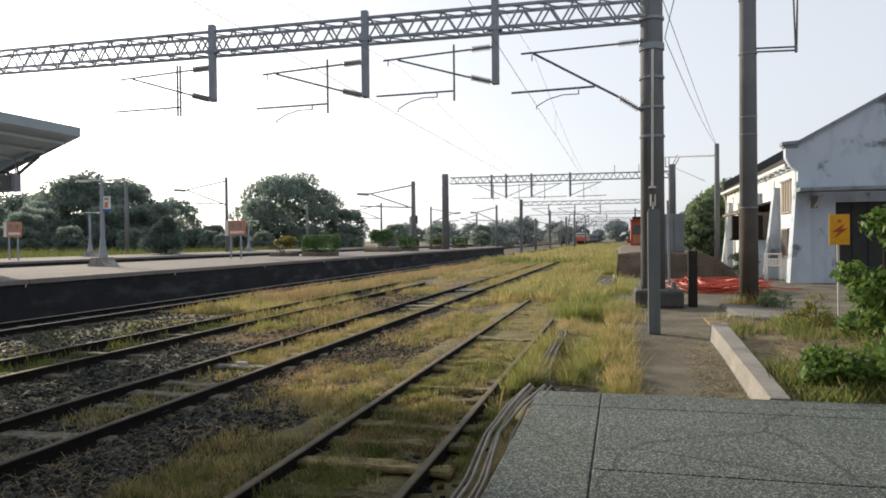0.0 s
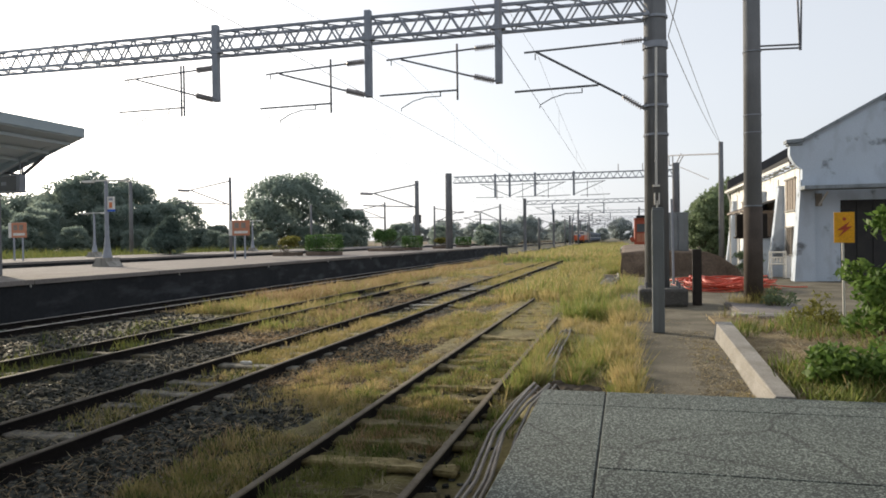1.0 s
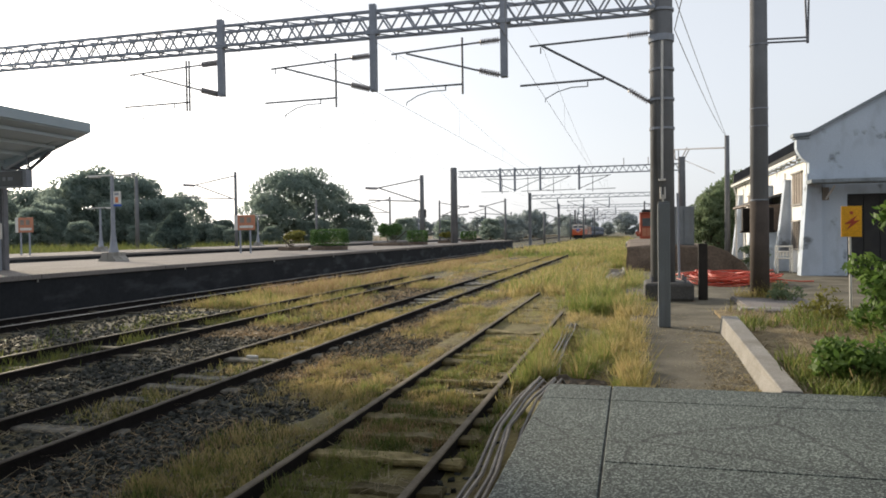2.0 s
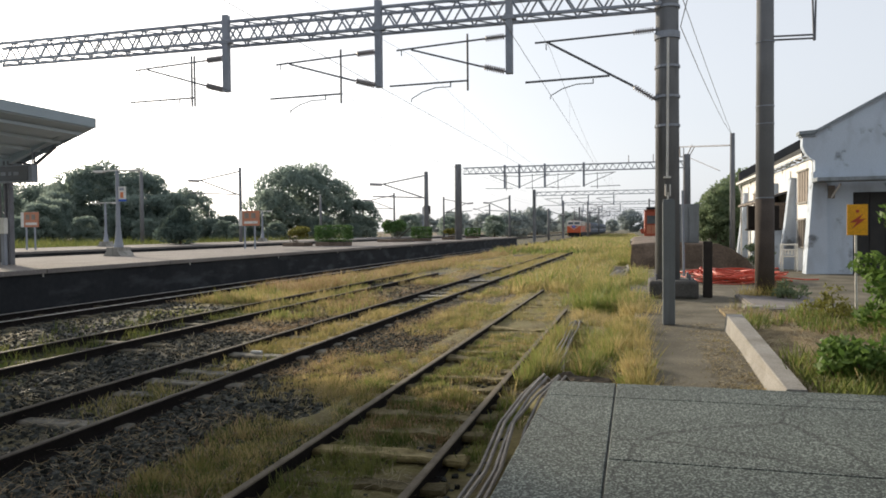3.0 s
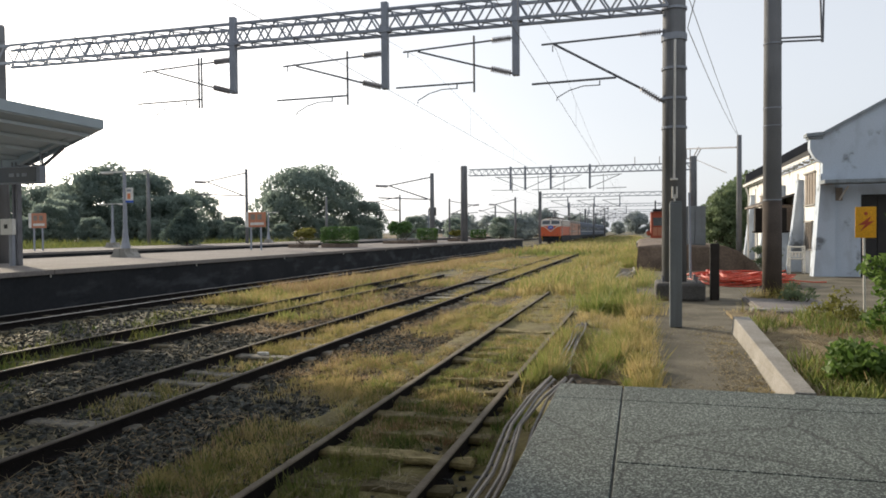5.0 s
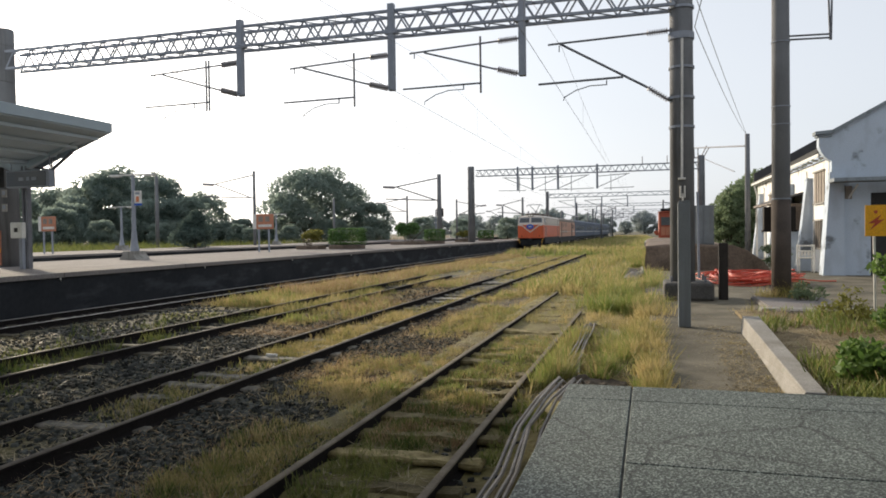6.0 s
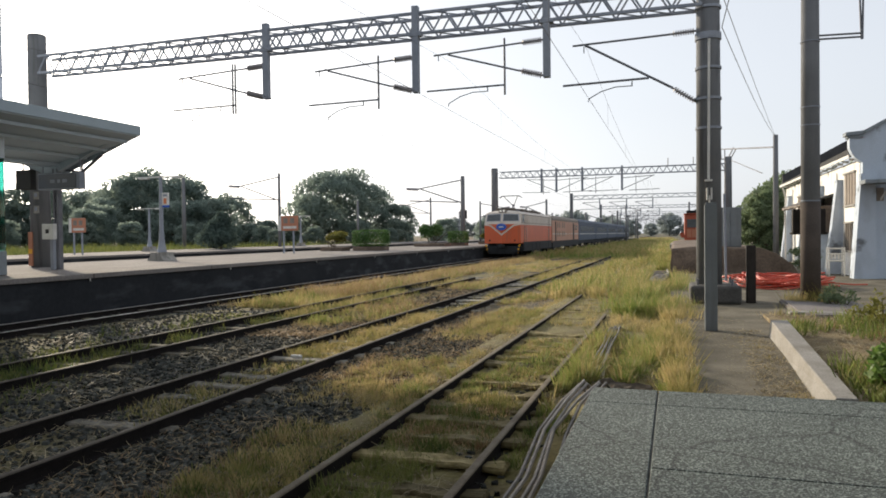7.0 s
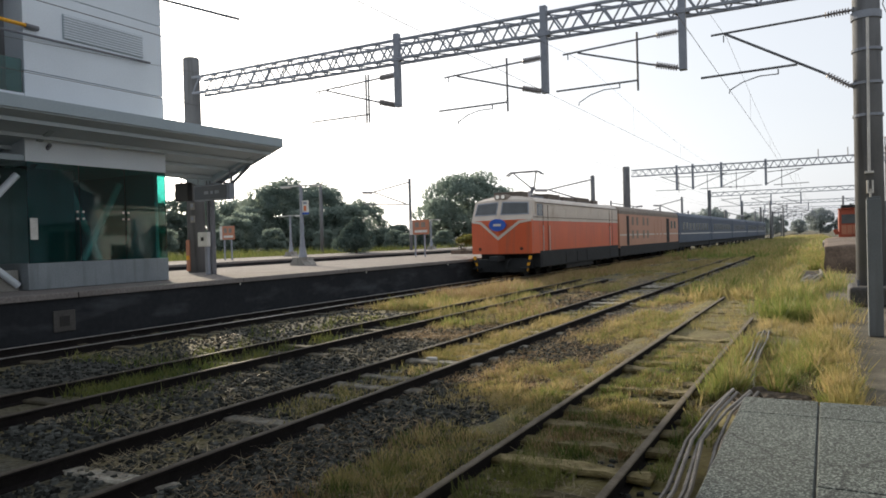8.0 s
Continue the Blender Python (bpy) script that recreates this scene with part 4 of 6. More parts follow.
def trough_cover():
    t = thing("cable_trough", "open dark cable trough with loose pale concrete covers in the grass", "cable trough", (-.6, 30.8, -.03))
    # flat dark floor in place of the shaded hollow between the covers
    part("floor", box(B(), -.3, .3, -3.4, 3.6, -.04, .03, .01), M["tarwood"], t, "dark floor standing in for the shaded hollow")
    for x, y, a, h in ((-.2, -1.7, -4, .1), (.22, -1.2, -3, .14), (.3, 1.8, 2, .14)):
        o = part("slab", box(B(), -.05, .05, -1.4, 1.4, 0, h, .01), M["kerb"], t, "pale concrete cover on edge")
        o.matrix_basis = pose(x, y, 0, 0, 8 if x < 0 else -8, a)
    o = part("slab", box(B(), -.3, .2, -.3, .3, 0, .05, .01), M["kerb"], t)
    o.matrix_basis = pose(-.02, -3.5, .03, 0, 3, 6)


trough_cover()


def cable_run(label, path, n, spread, r):
    t = thing("cable_bundle", label, "cable bundle")
    rnd = random.Random(n)
    for k in range(n):
        o = (k - (n - 1) / 2) * spread
        pts = []
        for i, (x, y, z) in enumerate(path):
            pts.append((x + o + rnd.uniform(-.035, .035), y + rnd.uniform(-.05, .05), z + rnd.uniform(0, .03) + (.015 if k % 2 else 0)))
        fine = []
        for a, b in zip(pts, pts[1:]):
            fine += [Vector(a).lerp(Vector(b), s) for s in (0, .33, .66)]
        fine.append(pts[-1])
        part("cable", tube(B(), fine, r, 6), M["cable"], t)


solid("white_stone", box(B(), -5.66, -5.48, 9.72, 9.79, -.12, -.05, .015), M["signwhite"], "small whitewashed stone between the rails", "stone")
cable_run("bundle of grey cables lying along the platform edge", [(-.98, 1.5, -.08), (-1.0, 4.0, -.08), (-.98, 5.2, -.05), (-1.03, 6.2, .02), (-.96, 7.0, .1), (-.86, 7.7, .14), (-.8, 8.1, -.1)], 6, .058, .016)
cable_run("pale cables running through trackside grass", [(-.98, 8.9, -.1), (-1.0, 9.8, .0), (-1.03, 11.2, .03), (-1.05, 12.6, .03), (-1.06, 13.6, .0), (-1.1, 14.2, -.1)], 4, .055, .015)
cable_run("cables in a short bare trough", [(-.75, 22.0, -.1), (-.7, 23.2, .14), (-.5, 26.0, .16), (-.4, 29.0, .1)], 3, .12, .04)


# ---- white building ----
def building():
    t = thing("warehouse", "old white-plastered warehouse with a stained gable and tiled roof", "building")
    y0, y1, x0, x1, eave = 27.8, 45.1, 6.07, 17.0, 4.22
    xe, apex = 5.8, 11.5
    bm = B()
    left = [(6.09, .1), (6.09, 4.08), (5.98, 4.15), (5.86, 4.26), (5.76, 4.42), (5.69, 4.6), (5.69, 5.0)]
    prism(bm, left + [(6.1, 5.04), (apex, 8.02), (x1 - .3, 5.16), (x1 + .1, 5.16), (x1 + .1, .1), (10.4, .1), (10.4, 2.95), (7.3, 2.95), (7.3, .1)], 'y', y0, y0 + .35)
    gable = part("gable_wall", bm, M["shaded_white"], t, "stained white gable wall, tinted blue for its shade, with a curved shoulder")
    bm = B()
    for a, b in (((5.56, 5.0), (6.12, 5.04)), ((6.1, 5.04), (apex, 8.02)), ((apex, 8.02), (x1 - .3, 5.16))):
        prism(bm, [a, b, (b[0], b[1] + .12), (a[0], a[1] + .12)], 'y', y0 - .1, y0 + .42)
    part("coping", bm, M["plinth"], gable, "grey weathered coping")
    part("coping_mould", box(B(), 5.62, 6.1, y0 - .05, y0 + .38, 4.92, 5.0, .02), M["plinth"], gable)
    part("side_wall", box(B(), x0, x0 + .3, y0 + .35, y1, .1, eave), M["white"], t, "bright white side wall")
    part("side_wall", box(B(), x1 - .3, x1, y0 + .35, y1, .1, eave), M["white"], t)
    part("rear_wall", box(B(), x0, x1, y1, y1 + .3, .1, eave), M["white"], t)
    bm = B()
    prism(bm, [(xe, 4.3), (apex, 7.3), (x1 + .2, 4.3), (x1 + .2, 4.42), (apex, 7.5), (xe, 4.42)], 'y', y0 + .36, y1 + .6)
    roof = part("roof", bm, M["roof"], t, "dark tiled roof")
    me = mesh_of("tile_course", box(B(), 0, .34, y0 + .37, y1 + .6, 0, .04), M["roof"])
    sl = math.degrees(math.atan2(3.08, apex - xe))
    for k in range(20):
        s = k / 20
        piece("tile_course", me, roof, pose(xe + (apex - xe) * s - .03, 0, 4.43 + 3.06 * s, 0, -sl + 4, 0))
    bm = B()
    prism(bm, [(xe + .05, 4.3), (apex, 7.4), (apex, 8.1), (xe + .05, 4.98)], 'y', y1 + .1, y1 + .3)
    part("verge_parapet", bm, M["roof"], t, "dark tiled parapet on the far gable")
    part("eave_board", box(B(), xe - .06, xe - .02, y0 + .4, y1 + .5, 4.28, 4.40, .008), M["signwhite"], roof, "pale eave board")
    raf = mesh_of("rafter_end", box(B(), xe + .06, x0 - .01, -.035, .035, 4.23, 4.31), M["white"])
    for k in range(17):
        piece("rafter_end", raf, roof, pose(0, y0 + .9 + k, 0))
    part("downpipe", tube(B(), [(xe, y1 - .3, 4.25), (x0 - .1, y1 - .2, 3.7), (x0 - .08, y1 - .2, .1)], .05), M["stripe"], t)
    part("ridge_end", box(B(), 5.72, 5.86, y0 + .36, y0 + .5, 4.42, 4.86, .01), M["roof"], roof)
    # corner pier that widens to the ground
    bm = B()
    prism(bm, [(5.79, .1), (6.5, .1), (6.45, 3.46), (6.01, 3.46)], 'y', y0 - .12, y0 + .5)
    part("corner_pier", bm, M["shaded_white"], t, "tapered corner pier")
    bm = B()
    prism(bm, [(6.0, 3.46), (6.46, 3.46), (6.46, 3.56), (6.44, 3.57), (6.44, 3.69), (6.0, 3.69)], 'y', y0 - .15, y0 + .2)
    part("pier_cap", bm, M["shaded_white"], t)
    bm = B()
    prism(bm, [(5.95, 3.30), (16.8, 3.30), (16.8, 3.44), (5.95, 3.44)], 'y', y0 - .95, y0 - .16)
    bmesh.ops.bevel(bm, geom=list(bm.edges), offset=.02, segments=1, affect='EDGES')
    c = part("entrance_canopy", bm, M["plinth"], t, "stained flat concrete canopy over the doorway")
    part("canopy_strut", rod(B(), (6.62, y0, 2.78), (6.78, y0 - .5, 3.22), .035), M["stripe"], c, "white strut")
    part("pilaster", box(B(), 6.5, 6.72, y0 - .03, y0 + .1, 2.75, 3.2, .01), M["board"], t, "dark box under the canopy")
    door = part("door", box(B(), 7.3, 10.4, y0 + .12, y0 + .2, .1, 2.95), M["black"], t, "dark open doorway leaf")
    for k in range(6):
        part("door_board", box(B(), 7.34 + k * .51, 7.81 + k * .51, y0 + .09, y0 + .12, .14, 2.9), M["black"], door)
    # buttresses, windows and clutter along the side
    for by in (30.75, 34.4, 38.0, 43.2):
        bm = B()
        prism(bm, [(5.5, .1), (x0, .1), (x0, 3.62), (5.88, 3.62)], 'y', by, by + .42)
        part("buttress", bm, M["shaded_white"], t, "sloping plastered buttress")
        part("buttress_cap", box(B(), 5.85, x0, by - .03, by + .45, 3.62, 3.7, .01), M["shaded_white"], t)
    for a, b, lo, hi in ((28.7, 30.35, 2.69, 3.83), (29.1, 30.3, 1.02, 2.02), (39.6, 41.2, 2.6, 3.5)):
        # the low window's dark plate stands in for the shade inside it
        w = part("window", box(B(), x0 - .03, x0 + .02, a, b, lo, hi), M["tarwood" if lo < 2 else "board"], t, "dark unglazed window" if lo < 2 else "boarded wooden window")
        for s in (.25, .5, .75):
            part("batten", box(B(), x0 - .05, x0 - .03, a + (b - a) * s - .03, a + (b - a) * s + .03, lo, hi), M["board"], w)
        for zz in (lo - .06, hi):
            part("window_frame", box(B(), x0 - .08, x0 + .01, a - .06, b + .06, zz, zz + .06), M["concrete"], w)
    bm = B()
    prism(bm, [(5.0, 2.84), (x0, 3.18), (x0, 3.26), (5.0, 2.91)], 'y', 32.2, 38.6)
    aw = part("awning", bm, M["roof"], t, "sagging dark lean-to awning")
    for k in range(7):
        part("awning_sheet", box(B(), 4.94, 5.2, 32.3 + k * .9, 33.05 + k * .9, 2.78 + .03 * (k % 2), 2.87), M["board"], aw)
    for yy in (32.7, 35.4, 38.3):
        part("awning_post", rod(B(), (5.08, yy, .1), (5.06, yy, 2.84), .04), M["stripe"], t)
    part("shed_front", box(B(), 5.35, x0 - .02, 32.3, 36.3, 1.65, 2.78), M["dock"], t, "brown boarded lean-to front under the awning")
    part("shed_base", box(B(), 5.5, x0 - .02, 32.4, 36.2, .1, 1.65), M["shaded_white"], t)
    for k in range(8):
        part("shed_board", box(B(), 5.32, 5.35, 32.34 + k * .5, 32.78 + k * .5, 1.68, 2.76), M["dock" if k % 3 else "board"], t)
    for yy in (31.5, 39.4, 42.6):
        part("cable_pipe", rod(B(), (x0 - .06, yy, .1), (x0 - .06, yy, 4.0), .03), M["stripe"], t)
    part("tap_box", box(B(), x0 - .2, x0 - .02, 31.35, 31.9, 1.2, 2.3, .02), M["darksteel"], t, "dark meter box")
    return t


building()


def fence_rack():
    t = thing("metal_rack", "small white metal rack beside the warehouse wall", "rack", (5.6, 29.6, .1))
    for x in (-.25, .25):
        for y in (-.2, .2):
            part("leg", rod(B(), (x, y, 0), (x, y, 1.05), .025), M["signwhite"], t)
    for z in (.55, .8, 1.0):
        part("rail", rod(B(), (-.25, -.2, z), (.25, -.2, z), .025), M["signwhite"], t)
        part("rail", rod(B(), (-.25, .2, z), (.25, .2, z), .025), M["signwhite"], t)
    for x in (-.17, -.06, .06, .17):
        part("slat", box(B(), x - .035, x + .035, -.22, -.2, .62, .82), M["signwhite"], t)


fence_rack()


def warning_sign():
    t = thing("warning_sign", "yellow warning board with a red bolt on a white post", "sign", (3.745, 14.0, .16))
    part("post", rod(B(), (0, .02, 0), (-.02, .02, 1.6), .022), M["stripe"], t)
    b = part("board", box(B(), -.165, .165, -.012, .0, 1.44, 1.98, .004), M["yellow"], t, "yellow board")
    bm = B()
    prism(bm, [(.09, 1.82), (-.12, 1.66), (-.01, 1.67), (-.09, 1.55), (.13, 1.73), (.03, 1.72)], 'y', -.018, -.013)
    part("bolt_mark", bm, M["hose"], b, "red lightning bolt")
    bm = B()
    lathe(bm, 0, 0, [(0, .03), (.004, .03)], 10)
    me = part("dot_mark", bm, M["hose"], b)
    me.matrix_basis = pose(0, -.014, 1.86, 90, 0, 0)


warning_sign()

# cabinet and engine on the dock
t = thing("equipment_cabinet", "grey metal equipment cabinet beside the mast", "cabinet", (2.2, 33, 1.05))
part("body", box(B(), -.44, .44, -.3, .3, 0, 1.75, .02), M["post_grey"], t)
part("door", box(B(), -.4, -.02, -.33, -.3, .1, 1.65, .01), M["post_grey"], t)
part("door", box(B(), .02, .4, -.33, -.3, .1, 1.65, .01), M["post_grey"], t)


def shunter():
    t = thing("shunting_engine", "small orange-red shunting engine with a dark cab window", "locomotive", (1.92, 62.9, 1.05))
    part("body", box(B(), -1.15, 1.15, 1.2, 6, .35, 1.4, .08), M["engine_red"], t)
    cab = part("cab", box(B(), -1.23, 1.23, -2, 1.2, .22, 2.18, .07), M["engine_red"], t)
    for a, b in ((-1.04, -.1), (.1, 1.04)):
        f = part("window_frame", box(B(), a - .05, b + .05, -2.03, -1.99, 1.05, 1.82, .01), M["engine_red"], cab)
        part("window", box(B(), a, b, -2.04, -2.02, 1.1, 1.77), M["window"], f)
    part("front_panel", box(B(), -1.05, 1.05, -2.03, -1.99, .3, .98, .01), M["boardred"], cab, "faded orange front panel")
    for s in (-.7, -.35, .35, .7):
        part("panel_rib", box(B(), s - .02, s + .02, -2.05, -2.03, .32, .96), M["engine_red"], cab)
    part("roof", box(B(), -1.27, 1.27, -2.1, 1.3, 2.18, 2.24, .02), M["engine_red"], cab)
    part("roof_box", box(B(), -1.06, 1.06, -1.9, .4, 2.26, 2.48, .03), M["under"], cab, "dark box on the cab roof")
    for s in (-1, 1):
        part("side_lamp", rod(B(), (s * 1.42, -2.1, .55), (s * 1.42, -1.9, .55), .17, n=12), M["engine_red"], t)
        part("lamp_bracket", box(B(), s * 1.1, s * 1.5, -1.95, -1.85, .3, .5), M["engine_red"], t)
    part("buffer_beam", box(B(), -1.25, 1.25, -2.15, -2, .05, .28, .02), M["engine_red"], t)
    part("underframe", box(B(), -1.0, 1.0, -1.9, 5.9, 0, .4), M["under"], t)


shunter()

# ---- island platform buildings ----
def canopy():
    t = thing("platform_canopy", "grey butterfly platform canopy with a deep fascia on steel columns", "canopy")
    x0, xv, x1, ya, yb = -20.9, -17.95, -15.0, -14.0, 17.35
    bm = B()
    prism(bm, [(x1, 4.76), (x1, 5.08), (xv, 4.30), (x0, 5.08), (x0, 4.76), (xv, 3.95)], 'y', ya, yb)
    part("roof", bm, M["soffit"], t, "ribbed sheet soffit")
    part("fascia", box(B(), x1, x1 + .05, ya, yb + .05, 4.79, 5.07, .01), M["fascia"], t, "grey fascia")
    part("fascia", box(B(), x0 - .05, x0, ya, yb + .05, 4.79, 5.07), M["fascia"], t)
    bm = B()
    prism(bm, [(x1, 4.79), (x1, 5.07), (xv, 4.34), (x0, 5.07), (x0, 4.79), (xv, 3.70)], 'y', yb, yb + .05)
    part("end_fascia", bm, M["fascia"], t)
    for k in range(4):
        s = (k + .5) / 4
        x = xv + (x1 - xv) * s
        z = 3.95 + .81 * s
        part("purlin", box(B(), x - .05, x + .05, ya, yb - .1, z - .09, z), M["soffit"], t)
    for y in (17.0, 10.4, 4.2, -2.0, -8):
        bm = B()
        prism(bm, [(xv - .12, 3.3), (xv + .12, 3.3), (xv + .2, 3.75), (x1 - .6, 4.62), (x1 - .6, 4.72), (xv, 3.98), (x0 + .6, 4.72), (x0 + .6, 4.62), (xv - .2, 3.75)], 'y', y - .07, y + .07)
        part("bracket_rib", bm, M["fascia"], t)
        for dx in (-.07, .07):
            part("column", box(B(), -17.71 + dx - .035, -17.71 + dx + .035, y - .08, y + .08, PLAT, 3.9, .01), M["darksteel"], t)
        for a, b, q in (((-16.95, 3.78), (-16.2, 4.28), .05), ((-17.62, 3.88), (-16.95, 3.78), .03), ((-16.95, 3.78), (-16.95, 4.2), .03)):
            part("brace", rod(B(), (a[0], y + .2, a[1]), (b[0], y + .2, b[1]), q), M["darksteel"], t)
    return t


canopy()


def lift_tower():
    t = thing("lift_tower", "pale clad lift tower above a green glass platform lobby", "building", (0, .13, 0))
    xf, xb, ya, yb = -16.3, -20.6, -6.0, 13.9
    for z0, z1 in ((5.0, 5.95), (5.965, 7.9), (7.915, 10.4)):
        part("cladding_panel", box(B(), xb, xf, 9.97, yb, z0, z1, .01), M["cladding"], t, "pale metal cladding")
    # dark wall tone chosen to carry the shade of the recess
    part("recessed_wall", box(B(), xb, xf - .7, ya, 9.96, 5.0, 10.4), M["pole"], t, "recess beside the tower, its shade put into a dark tone")
    part("balcony_front", box(B(), xf - .1, xf, ya, 9.96, 5.0, 5.42, .01), M["cladding"], t)
    part("balcony_glass", box(B(), xf - .06, xf - .03, ya, 9.93, 5.44, 6.2), M["glass"], t, "green glass parapet")
    part("upper_slab", box(B(), xf - .7, xf, ya, 9.96, 8.3, 8.6), M["cladding"], t)
    lou = part("louvre", box(B(), xf, xf + .02, 10.95, 13.25, 6.9, 7.5), M["fascia"], t, "ventilation louvre")
    for k in range(9):
        part("louvre_slat", box(B(), xf + .02, xf + .05, 10.97, 13.23, 6.93 + k * .064, 6.965 + k * .064), M["cladding"], lou)
    # lobby
    part("plinth", box(B(), xb, xf, 9.9, yb, PLAT, 1.5, .02), M["plinth"], t, "low grey plinth wall")
    part("lintel", box(B(), xb, xf, 9.92, yb, 3.86, 4.6, .01), M["cladding"], t, "grey beam over the glass")
    for a, b in ((9.95, 11.25), (11.27, 12.55), (12.57, yb - .02)):
        part("glass_pane", box(B(), xf - .03, xf - .01, a, b, 1.5, 3.86), M["glass"], t)
    part("end_wall", box(B(), xb + .2, -16.65, yb - .12, yb - .02, 1.5, 3.86), M["fascia"], t)
    part("glass_pane", box(B(), -16.64, xf - .04, yb - .03, yb - .01, 1.5, 3.86), M["glass"], t)
    for yy in (11.26, 12.56):
        for zz in (2.55, 2.72):
            for dy in (-.08, .08):
                part("glass_fitting", box(B(), xf - .01, xf + .015, yy + dy - .025, yy + dy + .025, zz - .025, zz + .025), M["stripe"], t)
    part("lift_core", box(B(), -19.8, -17.6, 9.95, 12.0, 1.5, 3.86), M["post_grey"], t)
    # dark panel added where the inside of the lobby only lies in shade
    part("lobby_shade_panel", box(B(), -17.75, -17.45, ya, 9.86, 1.35, 3.86), M["tarcoat"], t, "dark panel standing in for the shade inside the lobby")
    part("landing", box(B(), xb, xf - .05, ya, yb - .1, 3.87, 4.0), M["fascia"], t)
    for ob in t.children:
        if ob.name.startswith("glass_pane"):
            ob.visible_shadow = False
    part("lobby_rear", box(B(), xb, xb + .2, ya, yb, PLAT, 3.86), M["plinth"], t)
    for a, b in (((-17.2, 7.5, 1.2), (-17.2, 9.8, 3.6)), ((-17.6, 12.2, 1.5), (-17.6, 13.4, 3.6)), ((-17.9, 12.9, 1.5), (-17.9, 12.0, 3.6))):
        part("stair_stringer", rod(B(), a, b, .09), M["cladding"], t)
    for a, b in (((8.9, 2.55), (9.86, 3.55)), ((8.9, 1.75), (9.8, 1.0))):
        part("stair_brace", rod(B(), (-16.55, *a), (-16.55, *b), .085), M["cladding"], t, "pale diagonal brace")
    part("conduit", rod(B(), (xf + .06, 8.4, 7.0), (xf + .06, 10.0, 6.98), .045), M["yellow"], t, "orange-yellow conduit")
    part("conduit_end", rod(B(), (xf + .06, 10.0, 6.98), (xf + .06, 10.3, 6.97), .06), M["darksteel"], t)
    part("stair_wall", box(B(), -17.6, xf - .3, ya, 9.85, PLAT, 1.35), M["concrete"], t)
    part("bracket_arm", rod(B(), (xf - .1, 13.8, 8.72), (-13.5, 14.0, 7.68), .035), M["darksteel"], t, "long bracket arm")
    part("notice", box(B(), xf, xf + .01, 9.98, 10.16, 2.05, 2.55), M["signwhite"], t)
    part("cable_tray", rod(B(), (xf + .1, 9.0, 6.75), (xf + .1, 13.4, 6.8), .03), M["darksteel"], t)
    part("lamp_box", box(B(), xf, xf + .18, 11.9, 12.3, 4.35, 4.5, .02), M["signwhite"], t)
    return t


lift_tower()


def footbridge():
    """Unseen covered bridge the lift implies, over tracks and near platform; darkens the foreground."""
    t = thing("footbridge", "unseen covered pale grey footbridge from the lift tower, cutting sky light over the tracks", "footbridge")
    part("deck", box(B(), -20.5, 14, 1.0, 5.5, 5.9, 6.25, .02), M["concrete"], t)
    for y in (1.0, 5.38):
        part("parapet", box(B(), -16.2, 14, y, y + .12, 6.25, 7.4), M["cladding"], t)
        for x in range(-16, 14, 4):
            part("roof_post", box(B(), x - .08, x + .08, y, y + .12, 7.4, 8.7), M["steel"], t)
    part("roof", box(B(), -16.2, 14.4, .5, 6.0, 8.7, 8.85), M["fascia"], t)
    for x in (-10.75, 9.5):
        part("pier", box(B(), x - .3, x + .3, 2.9, 3.6, GROUND, 5.9, .03), M["concrete"], t)


footbridge()


def near_canopy():
    """An unseen roof, added over the camera's platform to darken the foreground."""
    t = thing("near_canopy", "unseen flat grey canopy added over the near platform to cut sky light", "canopy")
    part("roof", box(B(), -1.2, 13.5, -26, .4, 4.1, 4.3, .02), M["soffit"], t)
    for y in (-22, -15, -8, -1.2):
        part("column", box(B(), 5.9, 6.1, y - .1, y + .1, .25, 4.1), M["steel"], t)
    part("rear_wall", box(B(), 13.2, 13.5, -26, .4, .25, 4.1), M["white"], t)


near_canopy()

t = thing("departure_display", "dark hanging departure display under the canopy", "display", (-17.28, 16.75, 3.24))
part("case", box(B(), -.78, .78, -.12, .12, 0, .5, .02), M["steel"], t)
part("screen", box(B(), -.74, .66, -.13, -.12, .04, .46), M["screen"], t)
for k, (a, b) in enumerate(((-.3, -.12), (-.02, .08), (.16, .34))):
    part("text_bar", box(B(), a, b, -.135, -.13, .2, .3), M["steel"], t)
for xx in (-.7, .7):
    part("hanger_rod", rod(B(), (xx, 0, .5), (xx, 0, .9), .02), M["steel"], t)
t = thing("wall_clock_box", "dark square box hung on the mast", "box", (-18.7, 16.8, 3.28))
part("body", box(B(), -.3, .3, -.1, .1, 0, .6, .02), M["black"], t)
part("bracket", rod(B(), (-.1, 0, .6), (-.1, 0, 1.0), .025), M["darksteel"], t)
t = thing("call_box", "pale grey call box on a post with a dark mark", "box", (-17.6, 16.7, PLAT))
part("post", box(B(), -.06, .06, -.05, .05, 0, 1.3), M["steel"], t)
part("case", box(B(), -.21, .21, -.2, -.05, .9, 1.36, .02), M["signwhite"], t)
part("mark", box(B(), -.06, .06, -.21, -.2, 1.08, 1.2), M["black"], t)
w = thing("hazard_plate", "narrow orange and yellow warning strip fixed to the mast", "sign", (-19.84, PY - .34, PLAT))
part("strip", box(B(), -.1, .06, -.01, .03, .05, 1.15), M["boardred"], w)
part("band", box(B(), -.1, .06, -.015, -.01, .45, .6), M["yellow"], w)
w = thing("mast_label", "small white number plates on the mast", "sign", (-19.6, PY - .335, PLAT))
for zz in (1.75, 2.2):
    part("plate", box(B(), -.09, .09, -.01, .04, zz, zz + .24), M["concrete"], w)
    part("number_bar", box(B(), -.06, .06, -.014, -.01, zz + .08, zz + .2), M["steel"], w)


